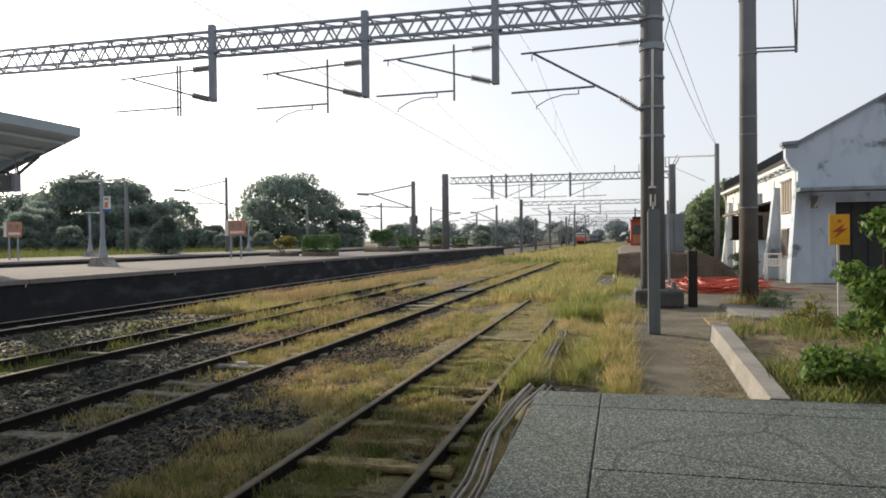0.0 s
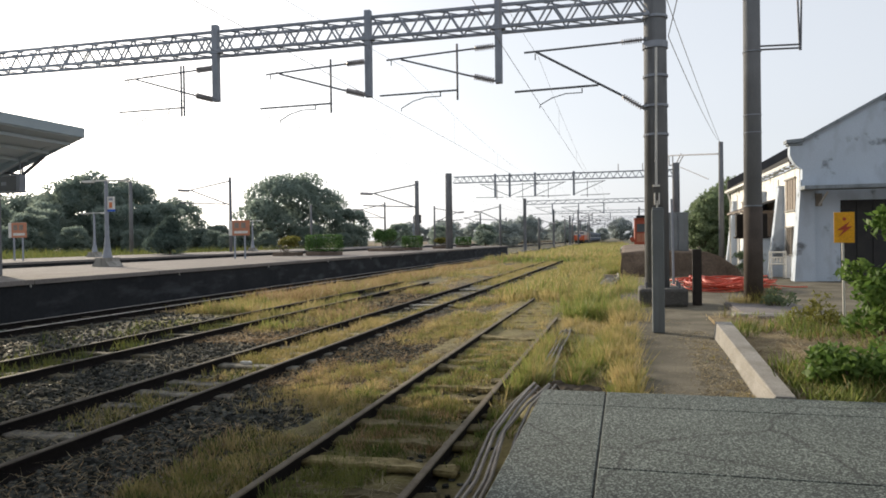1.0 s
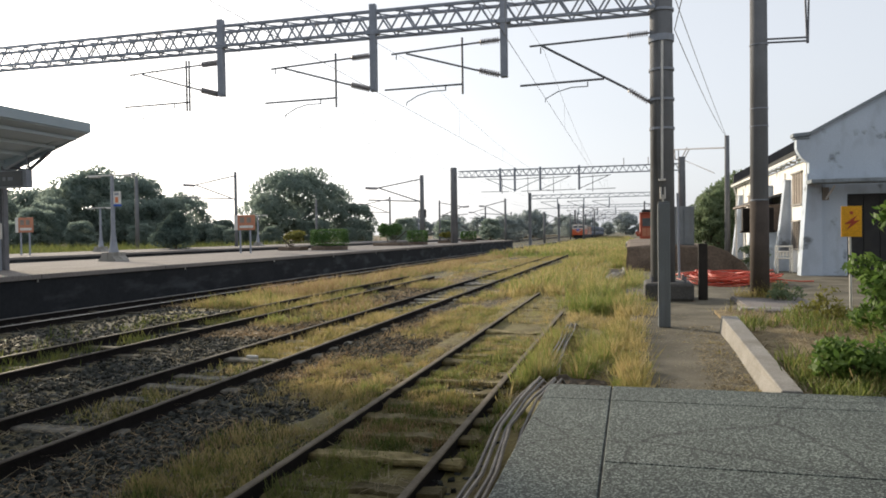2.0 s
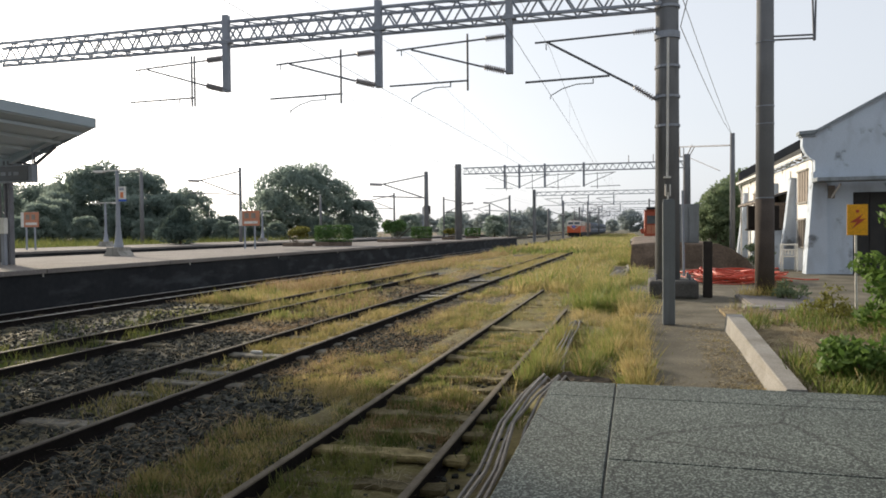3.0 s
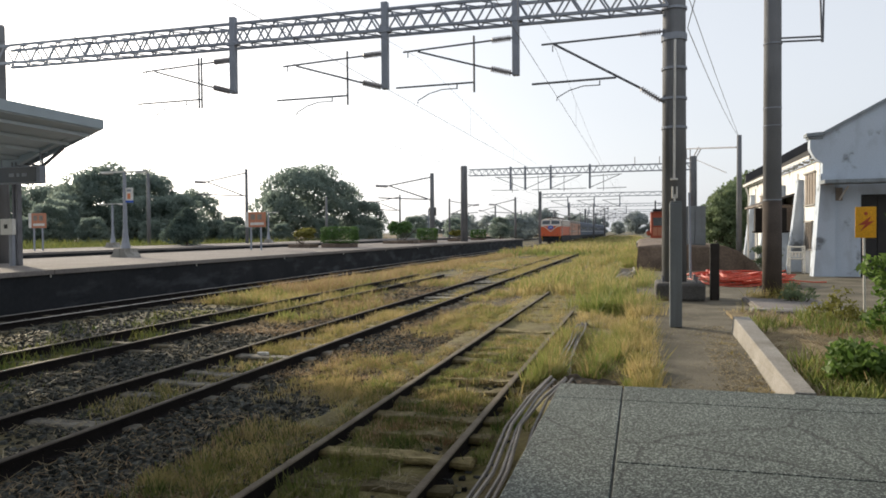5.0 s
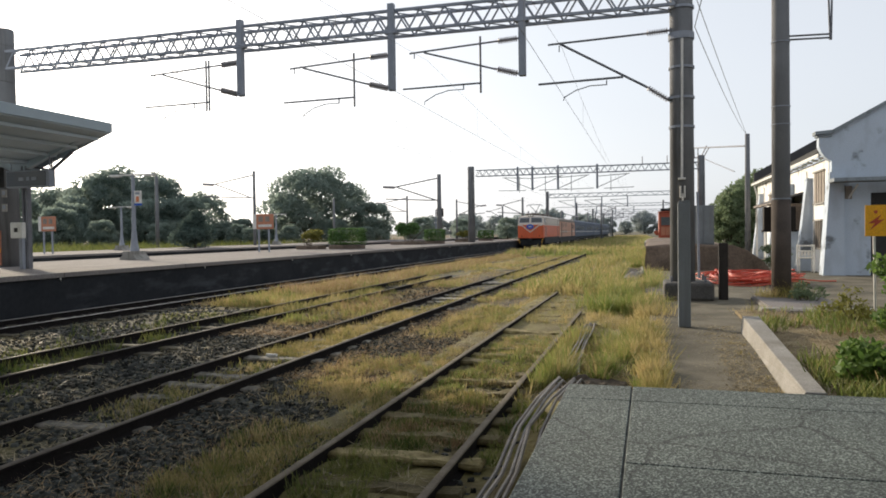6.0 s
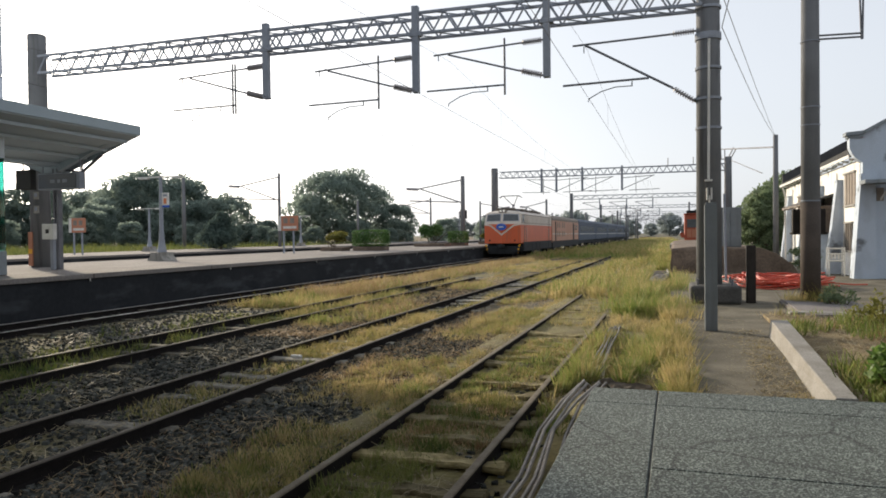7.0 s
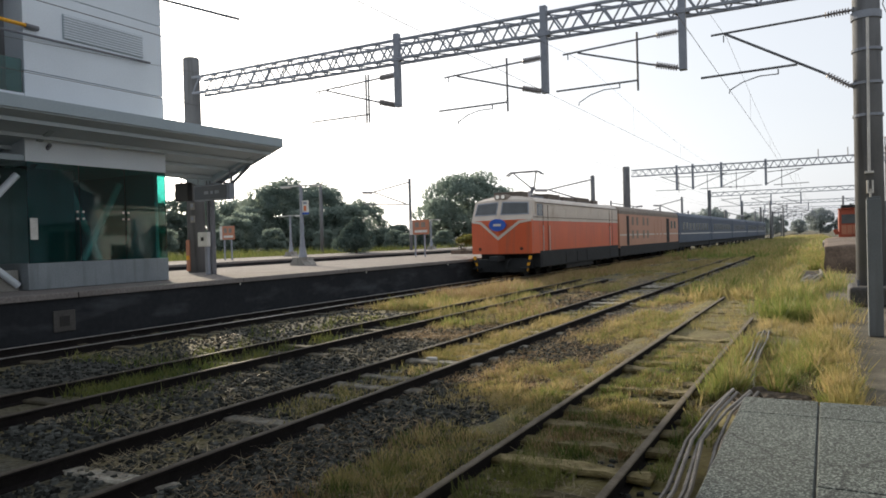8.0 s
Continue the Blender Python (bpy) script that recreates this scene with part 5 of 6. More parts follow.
def platform_lamp(x, y, z, h, label, sign):
    t = thing("platform_lamp", label, "lamp post", (x, y, z), "platform lamps")
    bm = B()
    prism(bm, [(-.42, 0), (.42, 0), (.24, .2), (.24, .34), (-.24, .34), (-.24, .2)], 'y', -.4, .4)
    part("base", bm, M["concrete"], t)
    part("pole", lathe(B(), 0, 0, [(.3, .2), (.75, .12), (1.2, .085), (h, .065)], 12), M["steel"], t)
    part("lamp_arm", box(B(), -1.1, 1.1, -.05, .05, h, h + .05), M["signwhite"], t, "white strip lamp arm")
    if sign:
        s = part("platform_sign", box(B(), .06, .38, -.03, .03, h - 1.12, h - .62, .01), M["signwhite"], t, "white and blue platform number board")
        part("sign_foot", box(B(), .06, .38, -.032, .032, h - 1.2, h - 1.12), M["emblem"], s)
        part("number_bar", box(B(), .15, .29, -.036, -.03, h - 1.06, h - .84), M["signred"], s)
        part("writing_bar", box(B(), .12, .32, -.036, -.03, h - .77, h - .68), M["steel"], s)
    for sx in (-.8, .8):
        part("lamp_head", box(B(), sx - .22, sx + .22, -.09, .09, h - .05, h + .02, .02), M["signwhite"], t)



platform_lamp(-19.78, 24.1, PLAT, 3.35, "tall grey platform lamp on a flared concrete base", True)
platform_lamp(-35.5, 42, PLAT, 3.0, "smaller platform lamp on the second platform", False)
platform_lamp(-34.6, 62, PLAT, 2.9, "smaller platform lamp on the second platform", False)


def station_board(x, y, z, s=1.0):
    t = thing("station_board", "orange and white board on two thin posts", "sign", (x, y, z), "boards on posts")
    for dx in (-.3, .3):
        part("post", box(B(), dx - .04, dx + .04, -.03, .03, 0, 1.35 * s), M["steel"], t)
    b = part("board", box(B(), -.62, .62, -.05, -.03, 1.3 * s, 2.15 * s, .01), M["boardred"], t)
    part("panel", box(B(), -.62, -.42, -.06, -.05, 1.3 * s, 2.15 * s), M["signwhite"], b)
    for xx in (-.15, .25):
        part("writing_bar", box(B(), xx - .13, xx + .13, -.06, -.05, 1.72 * s, 2.02 * s), M["board"], b)
    part("writing_bar", box(B(), -.3, .5, -.06, -.05, 1.42 * s, 1.56 * s), M["signwhite"], b)


station_board(-20.0, 34.5, PLAT, .95)
station_board(-33.4, 33.5, PLAT)


# ---- plants ----
def leaf_cloud(rng, centres, radii, n, size, flat=.75, shell=.8):
    """Quads strewn in the outer part of uneven balls."""
    centres, radii = np.asarray(centres, float), np.asarray(radii, float)
    pick = rng.choice(len(centres), n, p=radii ** 2 / (radii ** 2).sum())
    d = rng.normal(size=(n, 3))
    d /= np.linalg.norm(d, axis=1)[:, None]
    d[:, 2] = np.abs(d[:, 2]) * rng.choice([1, 1, 1, -.6], n)
    r = radii[pick] * (shell + (1 - shell) * rng.random(n) ** .5) * (1 + .12 * rng.normal(size=n))
    p = centres[pick] + d * r[:, None] * np.array([1, 1, flat])
    u = rng.normal(size=(n, 3))
    u /= np.linalg.norm(u, axis=1)[:, None]
    v = np.cross(u, d + .6 * rng.normal(size=(n, 3)))
    v /= np.linalg.norm(v, axis=1)[:, None] + 1e-6
    s = size * rng.uniform(.5, 1.3, n)[:, None]
    return np.stack([p - u * s, p - v * s * .45, p + u * s, p + v * s * .45], 1)


def tree(seed, h, w, n, size, leaf, label, trunk_h=.25):
    """A tapered trunk, limbs to each clump and a crown of leaves in uneven clumps."""
    rng = np.random.default_rng(seed)
    t = thing("tree", label, "tree")
    k = 52
    c, r = [], []
    dome = [rng.uniform(.8, 1.1) for _ in range(8)]   # uneven outline round the crown
    for i in range(k):
        a = i * 2.39996
        rr = math.sqrt((i + .5) / k)
        bulge = dome[int(a / (2 * math.pi) * 8) % 8]
        top = h * (.24 + .62 * math.sqrt(max(0, 1 - (rr * .96) ** 2))) * (.9 + .2 * rng.random())
        zz = top if i % 2 else h * rng.uniform(.08, .5)
        q = w * .41 * rr * bulge
        c.append((q * math.cos(a), q * math.sin(a), zz))
        r.append(w * rng.uniform(.085, .155))
    part_mesh = quads_mesh("crown", leaf_cloud(rng, c, r, n, size, .8, .72), leaf)
    ob = new("crown", part_mesh)
    ob.parent = t
    bm = B()
    rod(bm, (0, 0, -.3), (.1, 0, h * .45), w * .035, w * .018, 8)
    for q in c[::4]:
        rod(bm, (.05, 0, h * trunk_h), q, w * .013, w * .004, 5)
    part("trunk", bm, M["bark"], t)
    return t


def plant(first, places):
    for x, y, z, turn, s in places:
        o = copy_thing(first, pose(x, y, z, 0, 0, turn))
        o.scale = (s, s, s)


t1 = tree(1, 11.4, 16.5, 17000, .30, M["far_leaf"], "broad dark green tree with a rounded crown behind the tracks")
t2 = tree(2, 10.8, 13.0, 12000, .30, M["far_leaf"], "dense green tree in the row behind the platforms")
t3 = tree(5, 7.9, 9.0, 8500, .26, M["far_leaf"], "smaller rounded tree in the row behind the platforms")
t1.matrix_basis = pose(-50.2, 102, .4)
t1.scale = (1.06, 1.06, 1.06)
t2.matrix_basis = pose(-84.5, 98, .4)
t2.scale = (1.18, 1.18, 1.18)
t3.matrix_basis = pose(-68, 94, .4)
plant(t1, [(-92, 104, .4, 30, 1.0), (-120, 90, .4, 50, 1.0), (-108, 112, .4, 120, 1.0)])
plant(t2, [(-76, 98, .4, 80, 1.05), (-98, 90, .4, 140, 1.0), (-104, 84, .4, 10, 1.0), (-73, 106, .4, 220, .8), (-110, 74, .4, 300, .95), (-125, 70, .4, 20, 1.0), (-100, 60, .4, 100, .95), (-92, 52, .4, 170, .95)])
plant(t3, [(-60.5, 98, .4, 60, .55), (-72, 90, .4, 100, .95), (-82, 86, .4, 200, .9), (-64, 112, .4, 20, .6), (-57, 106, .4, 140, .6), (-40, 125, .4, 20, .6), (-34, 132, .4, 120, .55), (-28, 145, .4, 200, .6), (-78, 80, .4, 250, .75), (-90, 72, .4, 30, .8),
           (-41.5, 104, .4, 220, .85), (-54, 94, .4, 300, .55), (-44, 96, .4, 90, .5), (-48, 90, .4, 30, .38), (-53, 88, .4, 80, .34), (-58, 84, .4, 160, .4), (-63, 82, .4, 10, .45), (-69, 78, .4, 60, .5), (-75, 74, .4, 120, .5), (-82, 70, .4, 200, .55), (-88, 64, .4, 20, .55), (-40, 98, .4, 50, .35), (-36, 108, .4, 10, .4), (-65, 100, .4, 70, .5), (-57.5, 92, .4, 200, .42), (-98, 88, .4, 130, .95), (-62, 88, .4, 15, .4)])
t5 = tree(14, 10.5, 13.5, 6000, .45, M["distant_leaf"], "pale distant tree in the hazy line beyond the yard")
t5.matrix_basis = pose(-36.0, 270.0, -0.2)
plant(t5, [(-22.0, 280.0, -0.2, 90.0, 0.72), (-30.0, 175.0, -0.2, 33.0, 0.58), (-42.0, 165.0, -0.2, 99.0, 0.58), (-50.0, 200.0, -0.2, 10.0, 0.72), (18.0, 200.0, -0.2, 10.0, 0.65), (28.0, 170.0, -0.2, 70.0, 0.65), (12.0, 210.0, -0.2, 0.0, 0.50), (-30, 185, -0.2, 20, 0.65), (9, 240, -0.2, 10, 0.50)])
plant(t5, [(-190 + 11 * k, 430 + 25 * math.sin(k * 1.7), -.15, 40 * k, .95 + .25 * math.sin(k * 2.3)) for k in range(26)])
t4 = tree(9, 5.8, 4.8, 7500, .15, M["climber"], "green climber-covered tree beside the warehouse", .1)
t4.matrix_basis = pose(8.1, 57, .0)
t4.scale = (1.12, 1.12, 1.12)
plant(t4, [(5.35, 49.5, .0, 120, .84), (4.9, 48.5, .0, 40, .66), (6.3, 52.5, .0, 90, .93), (10.3, 60, -.1, 200, 1.05)])
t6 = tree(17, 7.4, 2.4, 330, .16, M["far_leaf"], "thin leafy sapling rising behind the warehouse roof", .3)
t6.matrix_basis = pose(9.35, 48, -.1)


def palm():
    t = thing("palm_tree", "slender palm with drooping fronds beside the big tree", "palm", (-44.0, 112, .4))
    part("trunk", rod(B(), (0, 0, -.2), (.2, 0, 6.0), .2, .13, 8), M["bark"], t)
    r2 = random.Random(5)
    for k in range(13):
        a, q = k * 2.4, []
        rise = r2.uniform(-.3, 1.0)
        pts = []
        for s in range(6):
            u = s / 5
            d = 2.3 * u
            pts.append(Vector((.2 + d * math.cos(a), d * math.sin(a), 6.0 + rise * u * 1.6 - 2.2 * u * u)))
        side = Vector((-math.sin(a), math.cos(a), 0))
        bm = B()
        for s in range(5):
            for sg in (-1, 1):
                for m in range(3):
                    b0 = pts[s].lerp(pts[s + 1], m / 3)
                    b1 = pts[s].lerp(pts[s + 1], (m + .6) / 3)
                    tip = b1 + side * sg * .55 + Vector((0, 0, -.35)) + (pts[s + 1] - pts[s]) * .4
                    bm.faces.new([bm.verts.new(v) for v in (b0, b1, tip)])
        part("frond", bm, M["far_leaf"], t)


palm()

sg = thing("signal_post", "thin post carrying a black square signal board", "signal", (-24.5, 82, PLAT - .9))
part("post", rod(B(), (0, 0, -.1), (0, 0, 4.6), .07), M["steel"], sg)
part("target", box(B(), .1, .95, -.06, .06, 3.75, 4.75, .03), M["black"], sg, "black signal board")
part("lens", rod(B(), (.52, -.07, 4.2), (.52, -.06, 4.2), .14), M["window"], sg)


def clipped(name, label, x, y, z, w, d, h, n, size, leaf, seed, boxy):
    """A shrub in its low planter: clipped to a block, or left loose."""
    rng = np.random.default_rng(seed)
    t = thing(name, label, "bush", (x, y, z), "platform shrubs")
    if boxy:
        p = rng.uniform(-1, 1, (n, 3))
        m = np.argmax(np.abs(p) + .15 * rng.random((n, 3)), 1)
        p[np.arange(n), m] = np.sign(p[np.arange(n), m]) * rng.uniform(.86, 1.03, n)
        p *= np.array([w / 2, d / 2, h / 2])
        p[:, 2] += h / 2 + .3
        u, v = rng.normal(size=(n, 3)), rng.normal(size=(n, 3))
        u /= np.linalg.norm(u, axis=1)[:, None]
        v /= np.linalg.norm(v, axis=1)[:, None]
        q = np.stack([p - u * size, p - v * size * .5, p + u * size, p + v * size * .5], 1)
    else:
        c = [(rng.uniform(-.3, .3) * w, rng.uniform(-.3, .3) * d, .3 + rng.uniform(.35, .7) * h) for _ in range(9)]
        q = leaf_cloud(rng, c, [min(w, h) * rng.uniform(.22, .34) for _ in c], n, size)
    ob = new("foliage", quads_mesh("foliage", q, leaf))
    ob.parent = t
    bm = B()
    for k in range(7):
        rod(bm, (rng.uniform(-.2, .2) * w, rng.uniform(-.2, .2) * d, 0), (rng.uniform(-.4, .4) * w, rng.uniform(-.4, .4) * d, h * .7), .03, .015, 5)
    part("stems", bm, M["bark"], t)
    part("planter", box(B(), -w * .46, w * .46, -d * .46, d * .46, 0, .22, .02), M["dock"], t, "low dark planter")


clipped("hedge_bush", "clipped green box hedge in a low planter", -18.0, 41.0, PLAT, 2.1, 1.3, .95, 5200, .06, M["hedge"], 3, True)
clipped("shrub", "loose yellow-green shrub in a low planter", -20.2, 40.5, PLAT, 1.6, 1.3, .95, 1500, .09, M["drybush"], 4, False)
clipped("hedge_bush", "clipped green box hedge in a low planter", -17.6, 58.5, PLAT, 1.6, 1.2, .9, 3400, .065, M["hedge"], 6, True)
clipped("shrub", "bright green loose shrub on the platform", -18.9, 55.5, PLAT, 2.8, 2.0, 1.7, 2600, .1, M["hedge"], 7, False)
clipped("shrub", "dull green shrub on the platform", -17.4, 68, PLAT, 1.8, 1.4, .9, 1200, .1, M["drybush"], 8, False)
clipped("hedge_bush", "clipped green box hedge in a low planter", -17.3, 77, PLAT, 1.6, 1.2, .8, 1200, .1, M["hedge"], 10, True)
rc = np.random.default_rng(12)
cone = thing("conical_shrub", "dark evergreen shrub with a pointed top on the second platform", "bush", (-34.2, 48.6, PLAT))
cc = [(rc.uniform(-.9, .9) * (1 - k / 15), rc.uniform(-.9, .9) * (1 - k / 15), .45 + 2.6 * k / 15) for k in range(14)]
ob = new("foliage", quads_mesh("foliage", leaf_cloud(rc, cc, [1.15 - .06 * k for k in range(14)], 9000, .11), M["conifer"]))
ob.parent = cone
part("stem", rod(B(), (0, 0, 0), (0, 0, 2.2), .09, .04), M["bark"], cone)


def tall_shrub(name, label, x, y, z, w, h, n, size, leaf, seed, k=12):
    """A wide skirt of leaves with a slimmer head."""
    rng = np.random.default_rng(seed)
    t = thing(name, label, "bush", (x, y, z))
    c = [(rng.uniform(-.55, .6), rng.uniform(-.5, .5), rng.uniform(.15, .95)) for _ in range(k)] + [(rng.uniform(-.25, .6), rng.uniform(-.3, .3), rng.uniform(1.3, 2.0)) for _ in range(k // 2)]
    ob = new("foliage", quads_mesh("foliage", leaf_cloud(rng, c, [rng.uniform(.22, .38) for _ in c], n, size, .85, .35), leaf))
    ob.parent = t
    bm = B()
    for q in c:
        rod(bm, (q[0] * .2, q[1] * .2, -.05), q, .022, .008, 5)
    part("stems", bm, M["bark"], t)


def leafy_shrub(name, label, x, y, z, w, h, n, size, leaf, seed, k=12):
    rng = np.random.default_rng(seed)
    t = thing(name, label, "bush", (x, y, z))
    c = [(rng.uniform(-.36, .36) * w, rng.uniform(-.36, .36) * w, rng.uniform(.15, .85) * h) for _ in range(k)]
    ob = new("foliage", quads_mesh("foliage", leaf_cloud(rng, c, [w * rng.uniform(.16, .28) for _ in c], n, size, .8, .25), leaf))
    ob.parent = t
    bm = B()
    for q in c:
        rod(bm, (q[0] * .2, q[1] * .2, -.05), q, .022, .008, 5)
    part("stems", bm, M["bark"], t)


tall_shrub("garden_shrub", "tall leafy green shrub with broad leaves in the bed", 4.0, 12.5, .16, 1.9, 2.15, 4200, .078, M["leaf"], 21, 20)
leafy_shrub("garden_shrub", "low leafy green plants at the front of the bed", 2.9, 8.55, .16, 1.5, .44, 1700, .058, M["leaf"], 22, 14)
leafy_shrub("garden_shrub", "low leafy green plants at the front of the bed", 2.3, 8.0, .16, .9, .38, 900, .055, M["leaf"], 23, 10)
leafy_shrub("wild_plant", "weedy green plants at the foot of the warehouse wall", 4.85, 31.2, .1, 1.0, 1.0, 700, .07, M["climber"], 31, 8)
leafy_shrub("wild_plant", "weedy green plants round the pole footing", 3.25, 17.0, .1, .7, .45, 450, .045, M["climber"], 32, 8)
leafy_shrub("wild_plant", "sparse yellow-green weed in the bed", 3.3, 13.6, .16, .9, .55, 450, .045, M["drybush"], 33, 8)
leafy_shrub("wild_plant", "withered brown plant in the bed", 4.6, 11.4, .16, .6, .35, 350, .05, M["rust_weed"], 34, 6)
leafy_shrub("garden_shrub", "low leafy green plants at the front of the bed", 2.1, 8.1, .16, .8, .38, 700, .052, M["leaf"], 35, 8)
leafy_shrub("garden_shrub", "low leafy green plants at the front of the bed", 3.3, 8.2, .16, 1.4, .48, 1300, .058, M["leaf"], 36, 12)
leafy_shrub("garden_shrub", "low leafy green plants at the front of the bed", 4.1, 8.6, .16, 1.7, .52, 1700, .06, M["leaf"], 24, 14)


def blades(rng, xy, z, h, w, lean=.45):
    """Grass blades as slim tapered quads at the given places."""
    n = len(xy)
    a = rng.uniform(0, 2 * math.pi, n)
    side = np.stack([np.cos(a), np.sin(a), np.zeros(n)], 1)
    b = rng.uniform(0, 2 * math.pi, n)
    clump = np.sin(xy[:, 0] * 8.3 + 2.1 * np.sin(xy[:, 1] * 2.7)) * np.sin(xy[:, 1] * 4.9 + 1.7 * np.sin(xy[:, 0] * 3.9))
    hh = h * rng.uniform(.45, 1.3, n) * (.95 + .55 * clump)
    tip = np.stack([np.cos(b) * hh * lean * rng.random(n), np.sin(b) * hh * lean * rng.random(n), hh], 1)
    base = np.column_stack([xy, np.full(n, z) if np.isscalar(z) else z])
    ww = (w * rng.uniform(.7, 1.6, n))[:, None]
    return np.stack([base - side * ww, base + side * ww, base + tip + side * ww * .2, base + tip - side * ww * .2], 1)


def tufts(rng, n_t, per, x0, x1, y0, y1, spread, patch=0.0):
    """Places in tufts, the near ones denser; with patch, only where a wide noise is high."""
    c = np.column_stack([rng.uniform(x0, x1, n_t), y0 + (y1 - y0) * rng.random(n_t) ** 1.6])
    if patch is not None:
        c = np.array([q for q in c if noise.noise(Vector((q[0] * .55, q[1] * .3, 4.2))) + .5 * noise.noise(Vector((q[0] * 1.7, q[1] * 1.1, 9.1))) > patch])
    p = np.repeat(c, per, 0)
    return p + rng.normal(size=p.shape) * spread


rng = np.random.default_rng(7)


def clear_rails(p):
    ok = np.ones(len(p), bool)
    for tx in TRACKS.values():
        for s in (-1, 1):
            ok &= np.abs(p[:, 0] - tx - s * (GAUGE / 2 + .033)) > .10
    return ok


def field(name, label, leaf, sets, lean=.9):
    quads = []
    for (n_t, per, x0, x1, y0, y1, sp, z, h, w, patch) in sets:
        p = tufts(rng, n_t, per, x0, x1, y0, y1, sp, patch)
        if y0 < 24:
            p = p[clear_rails(p)]
        p = p[~((np.abs(p[:, 0] + .6) < .5) & (np.abs(p[:, 1] - 30.0) < 6.5))]   # trodden bare round the trough covers
        p = p[((p[:, 0] + .68) / .62) ** 2 + ((p[:, 1] - 8.0) / 1.0) ** 2 > 1]   # bare soil at the platform's corner
        p = p[~((np.abs(p[:, 0] + .84) < .17) & (np.abs(p[:, 1] - 11.2) < 2.4)) | (rng.random(len(p)) < .25)]   # and beside the cables
        quads.append(blades(rng, p, z, h, w, lean))
    ob = new(name, quads_mesh(name, np.concatenate(quads), leaf))
    tagged(ob, label, "grass", "", "stuff")


field("tall_grass", "dry yellow-green grass along the siding and the walkway", M["grass"], [
    (2000, 20, -1.3, .1, 7.6, 26, .10, GROUND, .22, .005, -.1),
    (2300, 18, -1.5, .2, 14, 58, .16, GROUND, .36, .009, -.15),
    (2000, 16, -3.3, -.3, 21, 100, .3, GROUND, .32, .016, -.12),
    (1100, 12, -2.5, -1.6, 7.5, 24, .08, -.1, .06, .0045, .0),
    (1100, 12, -3.6, -2.7, 4.5, 24, .07, -.13, .07, .0055, .0),
    (900, 12, -1.40, -.8, 8.6, 18, .08, -.1, .11, .005, -.1),
    (1700, 12, -4.1, -2.7, 7.0, 28, .13, GROUND, .10, .005, .02),
    (1500, 12, -4.4, -3.3, 17, 66, .13, GROUND, .12, .010, -.05),
    (700, 12, -5.8, -5.0, 5, 55, .07, GROUND, .09, .006, .12),
    (1300, 12, -8.0, -6.3, 13, 60, .14, GROUND, .13, .007, -.05),
    (1800, 12, -11.6, -9.4, 17, 90, .2, GROUND, .2, .010, -.15),
    (600, 12, -9.0, -8.1, 15, 60, .14, GROUND, .16, .009, 0),
    (1800, 10, -11, -.5, 60, 260, .5, GROUND, .4, .045, -.2),
    (420, 18, 1.75, 9, 7.3, 15, .09, .16, .16, .007, .05),
    (420, 18, -.22, .14, 7.3, 19.5, .07, .05, .15, .006, -.25),
    (30, 8, 1.0, 1.25, 7.6, 12.5, .05, .1, .03, .004, 0),
    (700, 12, -3.2, -.9, 14.5, 23, .12, -.12, .10, .0045, None),
    (500, 14, -1.3, .1, 13.2, 21, .10, GROUND, .17, .006, None),
    (900, 12, -4.2, -2.8, 8, 24, .10, -.14, .09, .0055, -.15),
    (500, 12, -5.9, -4.9, 28, 64, .12, GROUND, .17, .010, -.25),
    (40, 30, 2.4, 3.3, 17.4, 18.2, .08, .1, .3, .007, None),
    (380, 14, -5.8, -5.0, 9.9, 15.5, .07, GROUND, .11, .006, None),
    (500, 12, -5.8, -5.0, 15, 40, .08, GROUND, .09, .008, .0),
])
field("fresh_grass", "fresh yellow-green grass among the dry stalks", M["green_grass"], [
    (2400, 18, -1.3, .1, 8.5, 28, .10, GROUND, .21, .0055, -.15),
    (2500, 16, -1.5, .2, 16, 60, .16, GROUND, .34, .009, -.2),
    (1100, 14, -3.3, -.3, 22, 100, .3, GROUND, .32, .016, .0),
    (500, 12, -2.5, -1.6, 8, 20, .08, -.1, .07, .005, .05),
    (800, 14, 1.75, 7, 7.3, 15, .10, .16, .15, .008, -.1),
    (600, 12, -3.9, -2.7, 8, 26, .13, GROUND, .12, .005, .05),
    (1100, 12, -4.4, -2.6, 17, 66, .13, GROUND, .12, .010, .0),
    (900, 10, -11, .4, 55, 200, .5, GROUND, .4, .04, -.1),
    (500, 12, -8.0, -6.3, 14, 50, .16, GROUND, .15, .008, .05),
    (500, 12, -11.6, -9.4, 17, 60, .2, GROUND, .2, .010, .05),
])
field("straw", "pale dead straw stalks lying on the ballast", leaf_mat("dead_straw", (0.20, 0.165, 0.095), (0.46, 0.385, 0.245), trans=.2), [
    (1100, 4, -4.75, -2.7, 3.0, 20, .14, GROUND + .03, .035, .004, None),
    (650, 5, -8.0, -6.0, 5, 25, .14, GROUND + .03, .035, .0045, None),
    (600, 5, -5.85, -4.95, 4, 24, .12, GROUND + .05, .03, .0045, None),
    (350, 5, -12.0, -9.2, 8, 30, .14, GROUND + .03, .04, .006, None),
    (500, 5, .05, 1.2, 7.3, 15, .08, .1, .012, .004, 0),
    (1300, 6, -3.7, -1.4, 2.6, 20, .12, -.10, .035, .0045, None),
    (500, 6, -1.3, 0.0, 7.4, 20, .12, -.05, .06, .004, None),
    (1100, 7, 1.7, 6.5, 7.4, 15, .14, .18, .05, .007, None),
    (420, 6, .85, 1.28, 7.3, 13, .06, .105, .014, .008, None),
], 6.0)
